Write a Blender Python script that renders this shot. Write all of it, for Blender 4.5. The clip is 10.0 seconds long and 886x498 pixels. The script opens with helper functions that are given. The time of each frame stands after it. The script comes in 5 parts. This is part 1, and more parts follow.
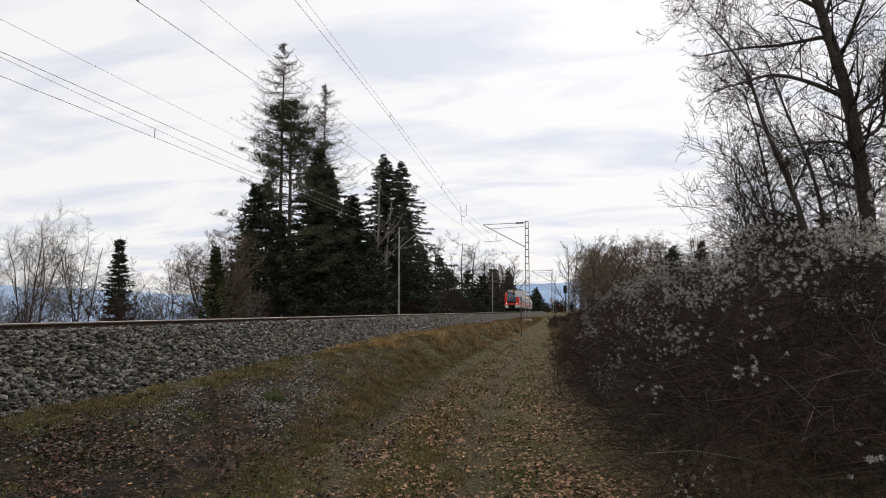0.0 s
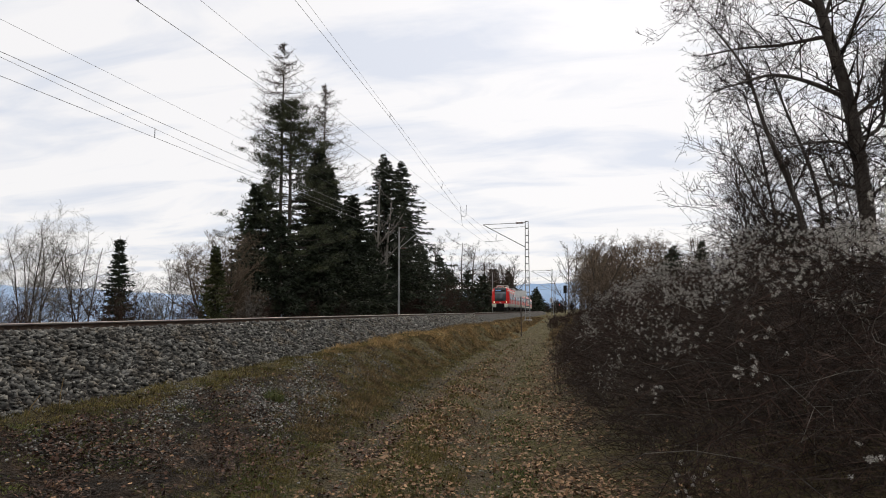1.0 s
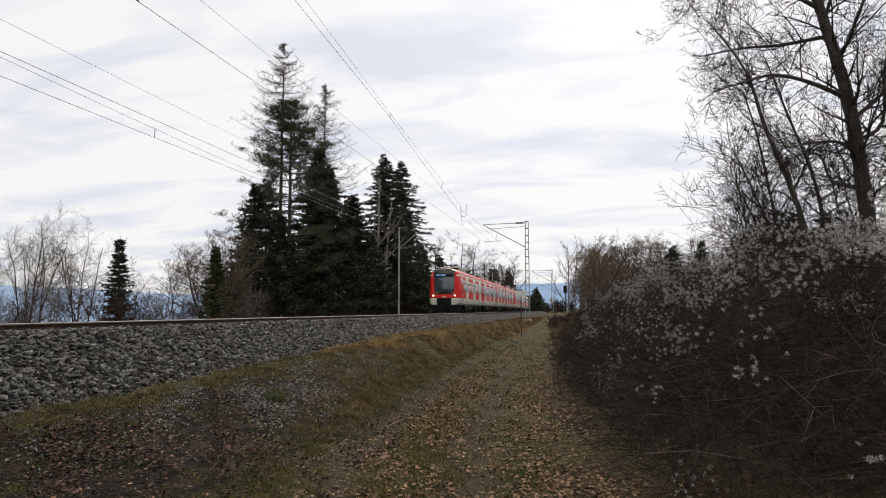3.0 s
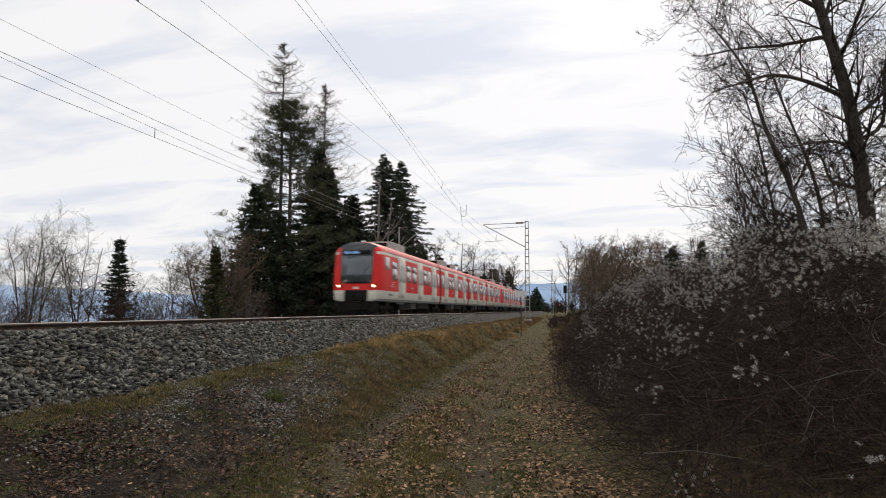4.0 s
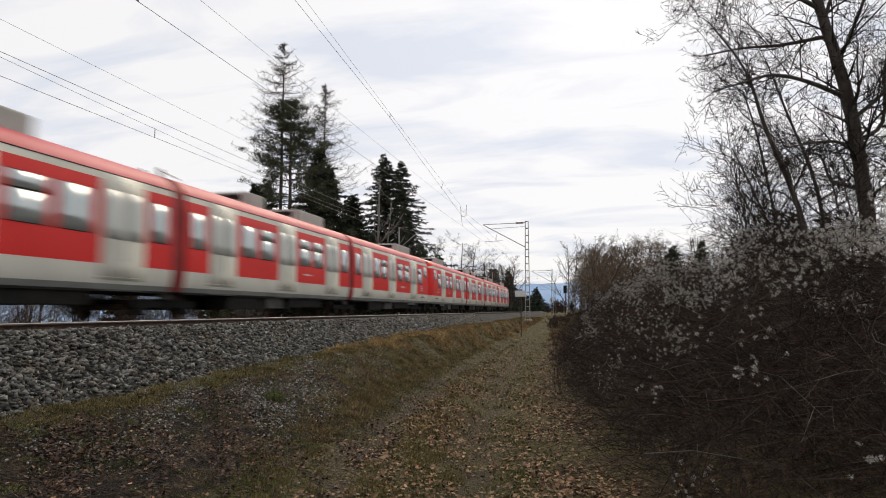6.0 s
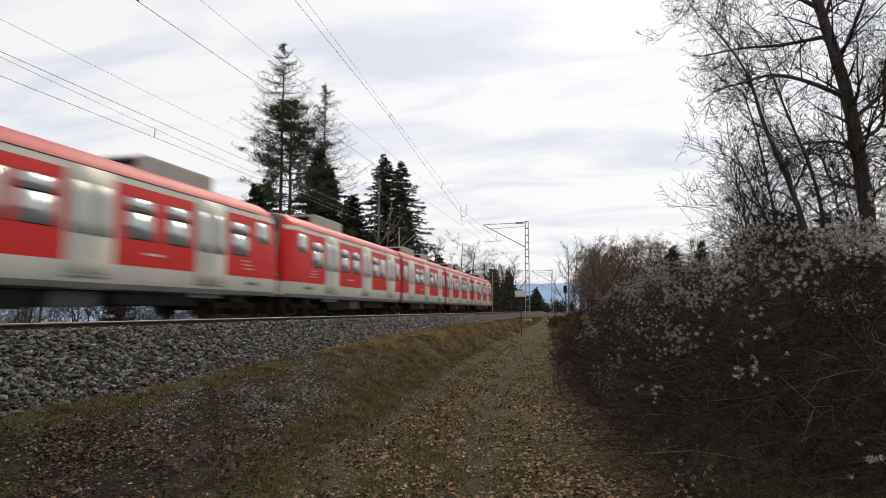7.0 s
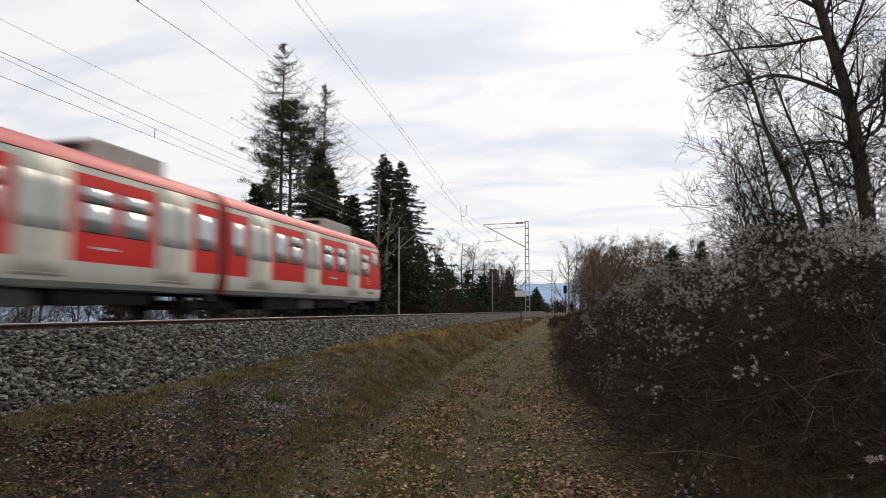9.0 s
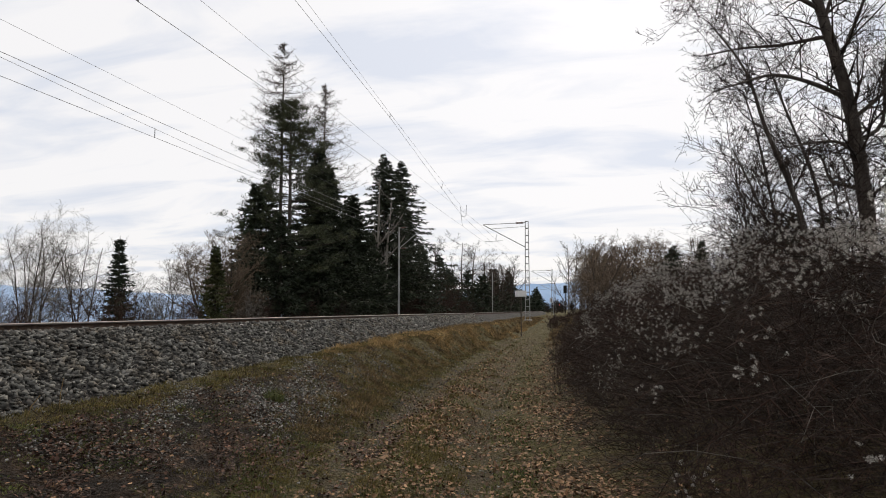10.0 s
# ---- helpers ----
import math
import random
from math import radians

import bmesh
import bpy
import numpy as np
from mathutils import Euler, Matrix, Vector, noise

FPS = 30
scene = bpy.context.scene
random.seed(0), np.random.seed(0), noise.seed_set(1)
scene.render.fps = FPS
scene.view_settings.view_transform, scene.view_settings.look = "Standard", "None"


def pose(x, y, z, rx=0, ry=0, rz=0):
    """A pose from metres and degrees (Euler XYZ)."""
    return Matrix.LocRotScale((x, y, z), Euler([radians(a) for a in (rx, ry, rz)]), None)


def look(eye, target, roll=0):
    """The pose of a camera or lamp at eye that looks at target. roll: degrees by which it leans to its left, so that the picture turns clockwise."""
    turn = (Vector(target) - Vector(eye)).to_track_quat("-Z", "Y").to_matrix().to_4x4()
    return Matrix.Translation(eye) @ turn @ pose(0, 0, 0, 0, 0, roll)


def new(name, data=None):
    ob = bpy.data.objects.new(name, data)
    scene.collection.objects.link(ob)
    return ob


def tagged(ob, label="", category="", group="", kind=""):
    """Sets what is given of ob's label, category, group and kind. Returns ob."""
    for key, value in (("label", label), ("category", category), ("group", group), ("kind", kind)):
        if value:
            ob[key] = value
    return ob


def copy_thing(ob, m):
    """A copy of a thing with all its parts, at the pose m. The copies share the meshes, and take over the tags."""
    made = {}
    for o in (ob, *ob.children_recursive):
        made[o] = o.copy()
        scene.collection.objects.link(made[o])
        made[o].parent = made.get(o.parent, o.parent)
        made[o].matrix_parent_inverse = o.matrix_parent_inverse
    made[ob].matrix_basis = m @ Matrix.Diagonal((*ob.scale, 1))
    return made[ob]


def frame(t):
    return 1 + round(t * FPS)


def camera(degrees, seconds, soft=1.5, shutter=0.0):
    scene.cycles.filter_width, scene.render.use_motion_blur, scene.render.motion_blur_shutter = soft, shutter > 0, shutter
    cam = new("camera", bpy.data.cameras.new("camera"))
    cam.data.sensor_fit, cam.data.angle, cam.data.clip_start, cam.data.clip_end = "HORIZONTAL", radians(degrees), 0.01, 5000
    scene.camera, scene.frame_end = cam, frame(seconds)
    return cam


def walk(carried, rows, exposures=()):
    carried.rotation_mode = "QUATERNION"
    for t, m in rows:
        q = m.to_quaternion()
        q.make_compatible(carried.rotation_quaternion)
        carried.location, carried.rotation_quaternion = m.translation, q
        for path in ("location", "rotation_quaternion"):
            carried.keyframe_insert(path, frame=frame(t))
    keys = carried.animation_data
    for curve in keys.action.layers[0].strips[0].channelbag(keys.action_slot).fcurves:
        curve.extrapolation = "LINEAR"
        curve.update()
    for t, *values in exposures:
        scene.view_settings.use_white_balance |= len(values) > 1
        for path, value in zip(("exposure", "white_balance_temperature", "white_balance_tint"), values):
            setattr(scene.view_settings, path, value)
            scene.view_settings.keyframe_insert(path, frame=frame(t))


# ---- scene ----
# ---------------------------------------------------------------- camera
EYE_Z = 0.1925            # rail tops are z = 0
YAW, PITCH = 11.88, 5.01
cam = camera(64.71, 10.0, soft=1.0, shutter=0.8)
CAM_POSE = pose(0, 0, EYE_Z, 90 + PITCH, 0, YAW)
walk(cam, [(0.0, CAM_POSE), (10.0, CAM_POSE)], exposures=[(0.0, 0.0, 6500, 10), (10.0, 0.0, 6500, 10)])

# ---------------------------------------------------------------- sky and sun
SUN_EL, SUN_AZ = 37.0, 2.0      # a veiled sun, ahead of the camera
world = bpy.data.worlds.new("overcast_sky")
scene.world = world
world.use_nodes = True


def build_world():
    nt = world.node_tree
    n, l = nt.nodes, nt.links
    n.clear()
    out = n.new("ShaderNodeOutputWorld")
    bg = n.new("ShaderNodeBackground")
    sky = n.new("ShaderNodeTexSky")
    sky.sky_type = 'NISHITA'
    sky.sun_disc = False
    sky.sun_elevation, sky.sun_rotation = radians(SUN_EL), radians(SUN_AZ)
    sky.air_density, sky.dust_density = 1.0, 2.5
    dim = n.new("ShaderNodeMix")
    dim.data_type = 'RGBA'
    dim.blend_type = 'MULTIPLY'
    dim.inputs[0].default_value = 1
    dim.inputs[7].default_value = (0.04, 0.046, 0.062, 1)
    l.new(sky.outputs[0], dim.inputs[6])
    # thin layered cloud, stretched along the horizon
    tc = n.new("ShaderNodeTexCoord")
    sep = n.new("ShaderNodeSeparateXYZ")
    l.new(tc.outputs["Generated"], sep.inputs[0])
    zz = n.new("ShaderNodeMath"); zz.operation = 'ADD'; zz.inputs[1].default_value = 0.16
    l.new(sep.outputs[2], zz.inputs[0])
    dx = n.new("ShaderNodeMath"); dx.operation = 'DIVIDE'
    dy = n.new("ShaderNodeMath"); dy.operation = 'DIVIDE'
    l.new(sep.outputs[0], dx.inputs[0]); l.new(zz.outputs[0], dx.inputs[1])
    l.new(sep.outputs[1], dy.inputs[0]); l.new(zz.outputs[0], dy.inputs[1])
    com = n.new("ShaderNodeCombineXYZ")
    l.new(dx.outputs[0], com.inputs[0]); l.new(dy.outputs[0], com.inputs[1])
    mp = n.new("ShaderNodeMapping")
    mp.inputs["Rotation"].default_value = (0, 0, radians(25))
    mp.inputs["Scale"].default_value = (0.8, 1.9, 1)
    mp.inputs["Location"].default_value = (1.7, 0.4, 0)
    l.new(com.outputs[0], mp.inputs[0])
    big = n.new("ShaderNodeTexNoise")
    big.inputs["Scale"].default_value, big.inputs["Detail"].default_value = 1.7, 8
    big.inputs["Roughness"].default_value, big.inputs["Distortion"].default_value = 0.55, 0.5
    l.new(mp.outputs[0], big.inputs[0])
    ramp = n.new("ShaderNodeValToRGB")
    ramp.color_ramp.elements[0].position, ramp.color_ramp.elements[0].color = 0.35, (0.79, 0.825, 0.9, 1)
    ramp.color_ramp.elements[1].position, ramp.color_ramp.elements[1].color = 0.54, (1.03, 1.01, 1.0, 1)
    l.new(big.outputs["Fac"], ramp.inputs[0])
    cloud = n.new("ShaderNodeMix")
    cloud.data_type = 'RGBA'
    cloud.inputs[0].default_value = 0.88
    l.new(dim.outputs[2], cloud.inputs[6])
    l.new(ramp.outputs[0], cloud.inputs[7])
    l.new(cloud.outputs[2], bg.inputs[0])
    bg.inputs[1].default_value = 1.0
    l.new(bg.outputs[0], out.inputs[0])


build_world()
sun = new("sun", bpy.data.lights.new("sun", 'SUN'))
sun.data.energy, sun.data.angle, sun.data.color = 1.55, radians(22), (1.0, 0.85, 0.65)
_e, _a = radians(SUN_EL), radians(SUN_AZ)
sun.matrix_world = look((0, 0, 60), (-60 * math.sin(_a) * math.cos(_e), -60 * math.cos(_a) * math.cos(_e), 60 - 60 * math.sin(_e)))


# ---------------------------------------------------------------- materials
def material(name, c1, c2, scale=8.0, rough=0.85, metal=0.0, bump=0.3, bump_scale=60.0, per="", spec=0.5, coat=0.0, c3=None, stretch=(1, 1, 1), dist=0.02, vary=0.65):
    """A surface of two colours in large and fine noise, with relief; per: 'island' or 'object' for a random tint."""
    m = bpy.data.materials.new(name)
    m.use_nodes = True
    n, l = m.node_tree.nodes, m.node_tree.links
    b = n["Principled BSDF"]
    b.inputs["Roughness"].default_value, b.inputs["Metallic"].default_value = rough, metal
    b.inputs["Specular IOR Level"].default_value = spec
    b.inputs["Coat Weight"].default_value = coat
    tc = n.new("ShaderNodeTexCoord")
    mp = n.new("ShaderNodeMapping")
    mp.inputs["Scale"].default_value = stretch
    l.new(tc.outputs["Object"], mp.inputs[0])
    t1 = n.new("ShaderNodeTexNoise")
    t1.inputs["Scale"].default_value, t1.inputs["Detail"].default_value = scale, 6
    l.new(mp.outputs[0], t1.inputs[0])
    r = n.new("ShaderNodeValToRGB")
    r.color_ramp.elements[0].position, r.color_ramp.elements[0].color = 0.33, (*c1, 1)
    r.color_ramp.elements[1].position, r.color_ramp.elements[1].color = 0.67, (*c2, 1)
    l.new(t1.outputs["Fac"], r.inputs[0])
    col = r.outputs[0]
    if c3 is not None:
        t3 = n.new("ShaderNodeTexNoise")
        t3.inputs["Scale"].default_value, t3.inputs["Detail"].default_value = scale * 0.23, 4
        l.new(mp.outputs[0], t3.inputs[0])
        r3 = n.new("ShaderNodeValToRGB")
        r3.color_ramp.elements[0].position, r3.color_ramp.elements[1].position = 0.5, 0.66
        l.new(t3.outputs["Fac"], r3.inputs[0])
        mx3 = n.new("ShaderNodeMix")
        mx3.data_type = 'RGBA'
        l.new(r3.outputs[0], mx3.inputs[0])
        l.new(col, mx3.inputs[6])
        mx3.inputs[7].default_value = (*c3, 1)
        col = mx3.outputs[2]
    if per:
        if per == "island":
            g = n.new("ShaderNodeNewGeometry").outputs["Random Per Island"]
        else:
            g = n.new("ShaderNodeObjectInfo").outputs["Random"]
        mr = n.new("ShaderNodeMapRange")
        mr.inputs[3].default_value, mr.inputs[4].default_value = 1 - vary, 1 + vary
        l.new(g, mr.inputs[0])
        mx = n.new("ShaderNodeMix")
        mx.data_type, mx.blend_type = 'RGBA', 'MULTIPLY'
        mx.inputs[0].default_value = 1
        l.new(col, mx.inputs[6])
        l.new(mr.outputs[0], mx.inputs[7])
        col = mx.outputs[2]
    l.new(col, b.inputs["Base Color"])
    if bump:
        t2 = n.new("ShaderNodeTexNoise")
        t2.inputs["Scale"].default_value, t2.inputs["Detail"].default_value = bump_scale, 4
        l.new(mp.outputs[0], t2.inputs[0])
        bp = n.new("ShaderNodeBump")
        bp.inputs["Strength"].default_value, bp.inputs["Distance"].default_value = bump, dist
        l.new(t2.outputs["Fac"], bp.inputs["Height"])
        l.new(bp.outputs[0], b.inputs["Normal"])
    return m


def glow(name, colour, power, base=(0.8, 0.8, 0.8)):
    m = bpy.data.materials.new(name)
    m.use_nodes = True
    b = m.node_tree.nodes["Principled BSDF"]
    b.inputs["Base Color"].default_value = (*base, 1)
    b.inputs["Emission Color"].default_value = (*colour, 1)
    b.inputs["Emission Strength"].default_value = power
    return m


def ground_material():
    """Path gravel, grass, leaf litter and soil, mixed by the zones of the ground and by noise."""
    m = bpy.data.materials.new("verge_ground")
    m.use_nodes = True
    n, l = m.node_tree.nodes, m.node_tree.links
    b = n["Principled BSDF"]
    b.inputs["Roughness"].default_value = 0.95
    b.inputs["Specular IOR Level"].default_value = 0.25
    tc = n.new("ShaderNodeTexCoord")
    att = n.new("ShaderNodeAttribute")
    att.attribute_name = "zone"
    sep = n.new("ShaderNodeSeparateColor")
    l.new(att.outputs["Color"], sep.inputs[0])

    def noise_ramp(scale, a, ca, bb, cb, detail=7):
        t = n.new("ShaderNodeTexNoise")
        t.inputs["Scale"].default_value, t.inputs["Detail"].default_value = scale, detail
        t.inputs["Roughness"].default_value = 0.65
        l.new(tc.outputs["Object"], t.inputs[0])
        r = n.new("ShaderNodeValToRGB")
        r.color_ramp.elements[0].position, r.color_ramp.elements[0].color = a, (*ca, 1)
        r.color_ramp.elements[1].position, r.color_ramp.elements[1].color = bb, (*cb, 1)
        l.new(t.outputs["Fac"], r.inputs[0])
        return r.outputs[0], t.outputs["Fac"]

    def mixed(fac, a, c):
        x = n.new("ShaderNodeMix")
        x.data_type = 'RGBA'
        l.new(fac, x.inputs[0]); l.new(a, x.inputs[6]); l.new(c, x.inputs[7])
        return x.outputs[2]

    def spread(z, scale, sharp):
        t = n.new("ShaderNodeTexNoise")
        t.inputs["Scale"].default_value, t.inputs["Detail"].default_value = scale, 6
        l.new(tc.outputs["Object"], t.inputs[0])
        a = n.new("ShaderNodeMath"); a.operation = 'ADD'
        l.new(z, a.inputs[0]); l.new(t.outputs["Fac"], a.inputs[1])
        mr = n.new("ShaderNodeMapRange")
        mr.inputs[1].default_value, mr.inputs[2].default_value = 1.0 - sharp, 1.0 + sharp
        l.new(a.outputs[0], mr.inputs[0])
        return mr.outputs[0]

    soil, fine = noise_ramp(26, 0.38, (0.005, 0.004, 0.003), 0.7, (0.034, 0.024, 0.015))
    gravel, _g = noise_ramp(55, 0.36, (0.042, 0.034, 0.021), 0.68, (0.165, 0.132, 0.085))
    grass, _h = noise_ramp(14, 0.35, (0.042, 0.04, 0.012), 0.7, (0.18, 0.142, 0.055))
    leaves, _i = noise_ramp(30, 0.34, (0.035, 0.02, 0.012), 0.68, (0.14, 0.088, 0.05))
    c = mixed(spread(sep.outputs[2], 3.0, 0.14), soil, leaves)
    c = mixed(spread(sep.outputs[1], 2.2, 0.14), c, grass)
    c = mixed(spread(sep.outputs[0], 3.5, 0.16), c, gravel)
    l.new(c, b.inputs["Base Color"])
    v = n.new("ShaderNodeTexVoronoi")
    v.inputs["Scale"].default_value = 28
    l.new(tc.outputs["Object"], v.inputs[0])
    add = n.new("ShaderNodeMath"); add.operation = 'ADD'
    l.new(v.outputs["Distance"], add.inputs[0]); l.new(fine, add.inputs[1])
    bp = n.new("ShaderNodeBump")
    bp.inputs["Strength"].default_value, bp.inputs["Distance"].default_value = 1.0, 0.09
    l.new(add.outputs[0], bp.inputs["Height"])
    l.new(bp.outputs[0], b.inputs["Normal"])
    return m


M = {}
M["ground"] = ground_material()
# Near-black on purpose: the colour supplies the shade in gaps between stones.
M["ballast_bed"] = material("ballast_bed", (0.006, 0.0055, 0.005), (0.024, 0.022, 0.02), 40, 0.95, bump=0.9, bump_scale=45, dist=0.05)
M["stone"] = material("ballast_stone", (0.05, 0.049, 0.044), (0.175, 0.171, 0.157), 9, 0.85, bump=0.3, bump_scale=60, per="island", spec=0.35, c3=(0.1, 0.085, 0.066), vary=0.85)
M["pale_stone"] = material("pale_spilt_gravel", (0.085, 0.082, 0.073), (0.25, 0.243, 0.222), 14, 0.9, bump=0.3, bump_scale=80, per="island", spec=0.3, vary=0.8)
M["stone_piece"] = material("ballast_stone_single", (0.05, 0.049, 0.044), (0.175, 0.171, 0.157), 9, 0.85, bump=0.3, bump_scale=60, per="object", spec=0.35, c3=(0.1, 0.085, 0.066), vary=0.85)
M["rail_head"] = material("worn_rail_steel", (0.16, 0.14, 0.125), (0.26, 0.235, 0.21), 3, 0.5, 0.6, 0.1, 90)
M["rail_web"] = material("rusty_rail_web", (0.03, 0.018, 0.012), (0.085, 0.05, 0.032), 9, 0.85, 0.1, 0.4, 60)
M["sleeper"] = material("weathered_concrete", (0.22, 0.20, 0.17), (0.36, 0.34, 0.30), 6, 0.9, bump=0.3)
M["red"] = material("traffic_red_paint", (0.64, 0.014, 0.011), (0.72, 0.021, 0.016), 0.7, 0.48, 0, 0.03, 3, spec=0.28, coat=0.04)
# Red roof paint, its colour paled to pink for the grazing sky sheen.
M["roof_red"] = material("red_roof_painted_sheen", (0.52, 0.07, 0.085), (0.6, 0.12, 0.138), 1.2, 0.55, 0, 0.05, 6, spec=0.4)
M["pale"] = material("light_grey_paint", (0.58, 0.57, 0.49), (0.68, 0.665, 0.58), 0.9, 0.5, 0, 0.03, 3, spec=0.3)
M["skirt"] = material("dusty_grey_skirt", (0.16, 0.165, 0.16), (0.25, 0.25, 0.235), 1.5, 0.6, 0, 0.06, 9)
M["under"] = material("grimy_underframe", (0.008, 0.0075, 0.007), (0.022, 0.02, 0.018), 5, 0.9, 0, 0.3, 30, spec=0.15)
M["gear"] = material("dusty_equipment_case", (0.05, 0.047, 0.043), (0.11, 0.105, 0.095), 4, 0.85, 0, 0.2, 30, spec=0.2)
# Both glasses mirror a little; their pale bases add painted sky brightness.
M["glass"] = material("window_glass_painted_sky", (0.46, 0.5, 0.5), (0.53, 0.57, 0.57), 0.6, 0.2, 0.55, 0.0)
M["door_glass"] = material("door_glass_painted_sky", (0.46, 0.475, 0.45), (0.54, 0.55, 0.52), 0.6, 0.3, 0.15, 0.0)
# Grey-blue of a reflected sky is put into the windscreen's base colour.
M["screen"] = material("windscreen_painted_reflection", (0.06, 0.078, 0.09), (0.085, 0.1, 0.115), 0.8, 0.1, 0.0, 0.0, spec=0.7, coat=0.3)
M["visor"] = material("dark_front_mask", (0.02, 0.023, 0.027), (0.032, 0.036, 0.04), 0.8, 0.2, 0.0, 0.0, spec=0.6)
M["black"] = material("black_rubber", (0.007, 0.007, 0.007), (0.016, 0.016, 0.016), 6, 0.8, 0, 0.1, 30, spec=0.2)
M["roof_box"] = material("grey_roof_equipment", (0.32, 0.31, 0.28), (0.44, 0.42, 0.38), 2, 0.6, 0, 0.1, 20)
M["lamp"] = glow("warm_headlamp", (1.0, 0.82, 0.5), 3.2)
M["lamp_off"] = material("unlit_tail_lamp", (0.2, 0.02, 0.02), (0.26, 0.03, 0.03), 4, 0.15, bump=0)
M["display"] = glow("destination_display", (0.25, 0.5, 0.9), 0.5, (0.03, 0.05, 0.08))
M["steel"] = material("galvanised_steel", (0.22, 0.225, 0.22), (0.36, 0.36, 0.35), 5, 0.55, 0.4, 0.1, 40)
M["wire"] = material("weathered_copper_wire", (0.15, 0.155, 0.165), (0.22, 0.22, 0.23), 8, 0.6, 0.5, 0)
M["insulator"] = material("brown_glazed_insulator", (0.09, 0.05, 0.04), (0.16, 0.1, 0.08), 8, 0.25, 0, 0)
M["white_sign"] = material("faded_white_sign", (0.55, 0.55, 0.55), (0.68, 0.68, 0.67), 9, 0.6, 0, 0)
M["wood_post"] = material("dark_weathered_post", (0.035, 0.025, 0.02), (0.08, 0.06, 0.045), 12, 0.9)
M["bark"] = material("grey_brown_bark", (0.03, 0.024, 0.02), (0.085, 0.07, 0.058), 14, 0.95, bump=0.9, bump_scale=35, dist=0.03, stretch=(1, 1, 0.3))
M["pale_bark"] = material("pale_grey_bark", (0.12, 0.11, 0.095), (0.24, 0.22, 0.19), 10, 0.95, bump=0.6, bump_scale=30)
M["twig"] = material("dark_twigs", (0.011, 0.0078, 0.006), (0.042, 0.029, 0.022), 6, 0.9, bump=0, per="island", spec=0.25)
M["grey_twig"] = material("pale_twigs", (0.10, 0.09, 0.078), (0.2, 0.18, 0.155), 6, 0.9, bump=0, per="island")
M["red_twig"] = material("reddish_brown_stems", (0.018, 0.0105, 0.008), (0.07, 0.041, 0.03), 6, 0.9, bump=0, per="island", spec=0.25)
M["brown_twig"] = material("brown_weathered_stems", (0.022, 0.015, 0.011), (0.07, 0.05, 0.037), 6, 0.9, bump=0, per="island", spec=0.25)
M["larch"] = material("larch_twigs", (0.06, 0.047, 0.036), (0.12, 0.096, 0.076), 6, 0.9, bump=0, per="island", vary=0.4)
M["needle"] = material("spruce_needles", (0.014, 0.02, 0.011), (0.034, 0.044, 0.022), 1.1, 0.75, bump=0, per="island", spec=0.3, vary=0.35)
M["pine"] = material("pine_needles", (0.026, 0.034, 0.017), (0.068, 0.074, 0.034), 1.1, 0.75, bump=0, per="island", spec=0.3, vary=0.35)
M["thuja"] = material("olive_conifer_sprays", (0.028, 0.036, 0.012), (0.075, 0.075, 0.025), 1.3, 0.8, bump=0, per="island", spec=0.3)
M["fluff"] = material("clematis_seed_fluff", (0.3, 0.283, 0.255), (0.52, 0.497, 0.455), 20, 0.95, bump=0, per="island", spec=0.1, vary=0.35)
# Brown twigs, lightened in colour to suggest haze over the far woods.
M["wood_twig"] = material("brown_crowns_haze_tone", (0.085, 0.064, 0.046), (0.19, 0.145, 0.105), 0.6, 0.95, bump=0, per="island", vary=0.35, spec=0.1)
M["dead_leaf"] = material("fallen_beech_leaves", (0.085, 0.044, 0.021), (0.29, 0.178, 0.098), 9, 0.8, bump=0, per="island", spec=0.3, vary=0.75)
M["dark_leaf"] = material("damp_rotting_leaves", (0.012, 0.006, 0.004), (0.12, 0.058, 0.034), 9, 0.75, bump=0, per="island", spec=0.35, vary=0.9)
M["green_blade"] = material("short_green_grass", (0.05, 0.07, 0.016), (0.12, 0.125, 0.035), 3, 0.8, bump=0, per="island", spec=0.3)
M["dry_blade"] = material("dry_straw_grass", (0.07, 0.046, 0.02), (0.27, 0.19, 0.09), 3, 0.85, bump=0, per="island", spec=0.3)
M["olive_blade"] = material("olive_grass", (0.06, 0.055, 0.015), (0.18, 0.14, 0.045), 3, 0.85, bump=0, per="island", spec=0.3)
M["moss"] = material("green_moss", (0.03, 0.04, 0.008), (0.1, 0.11, 0.025), 30, 0.95, bump=0.8, bump_scale=120)
M["straw_blade"] = material("golden_straw", (0.2, 0.125, 0.045), (0.42, 0.29, 0.13), 3, 0.85, bump=0, per="island", spec=0.3)
# Distance haze is mixed into this pale blue base colour.
M["mountain"] = material("mountains_painted_haze", (0.27, 0.39, 0.58), (0.4, 0.51, 0.68), 0.004, 1.0, bump=0, spec=0.0)


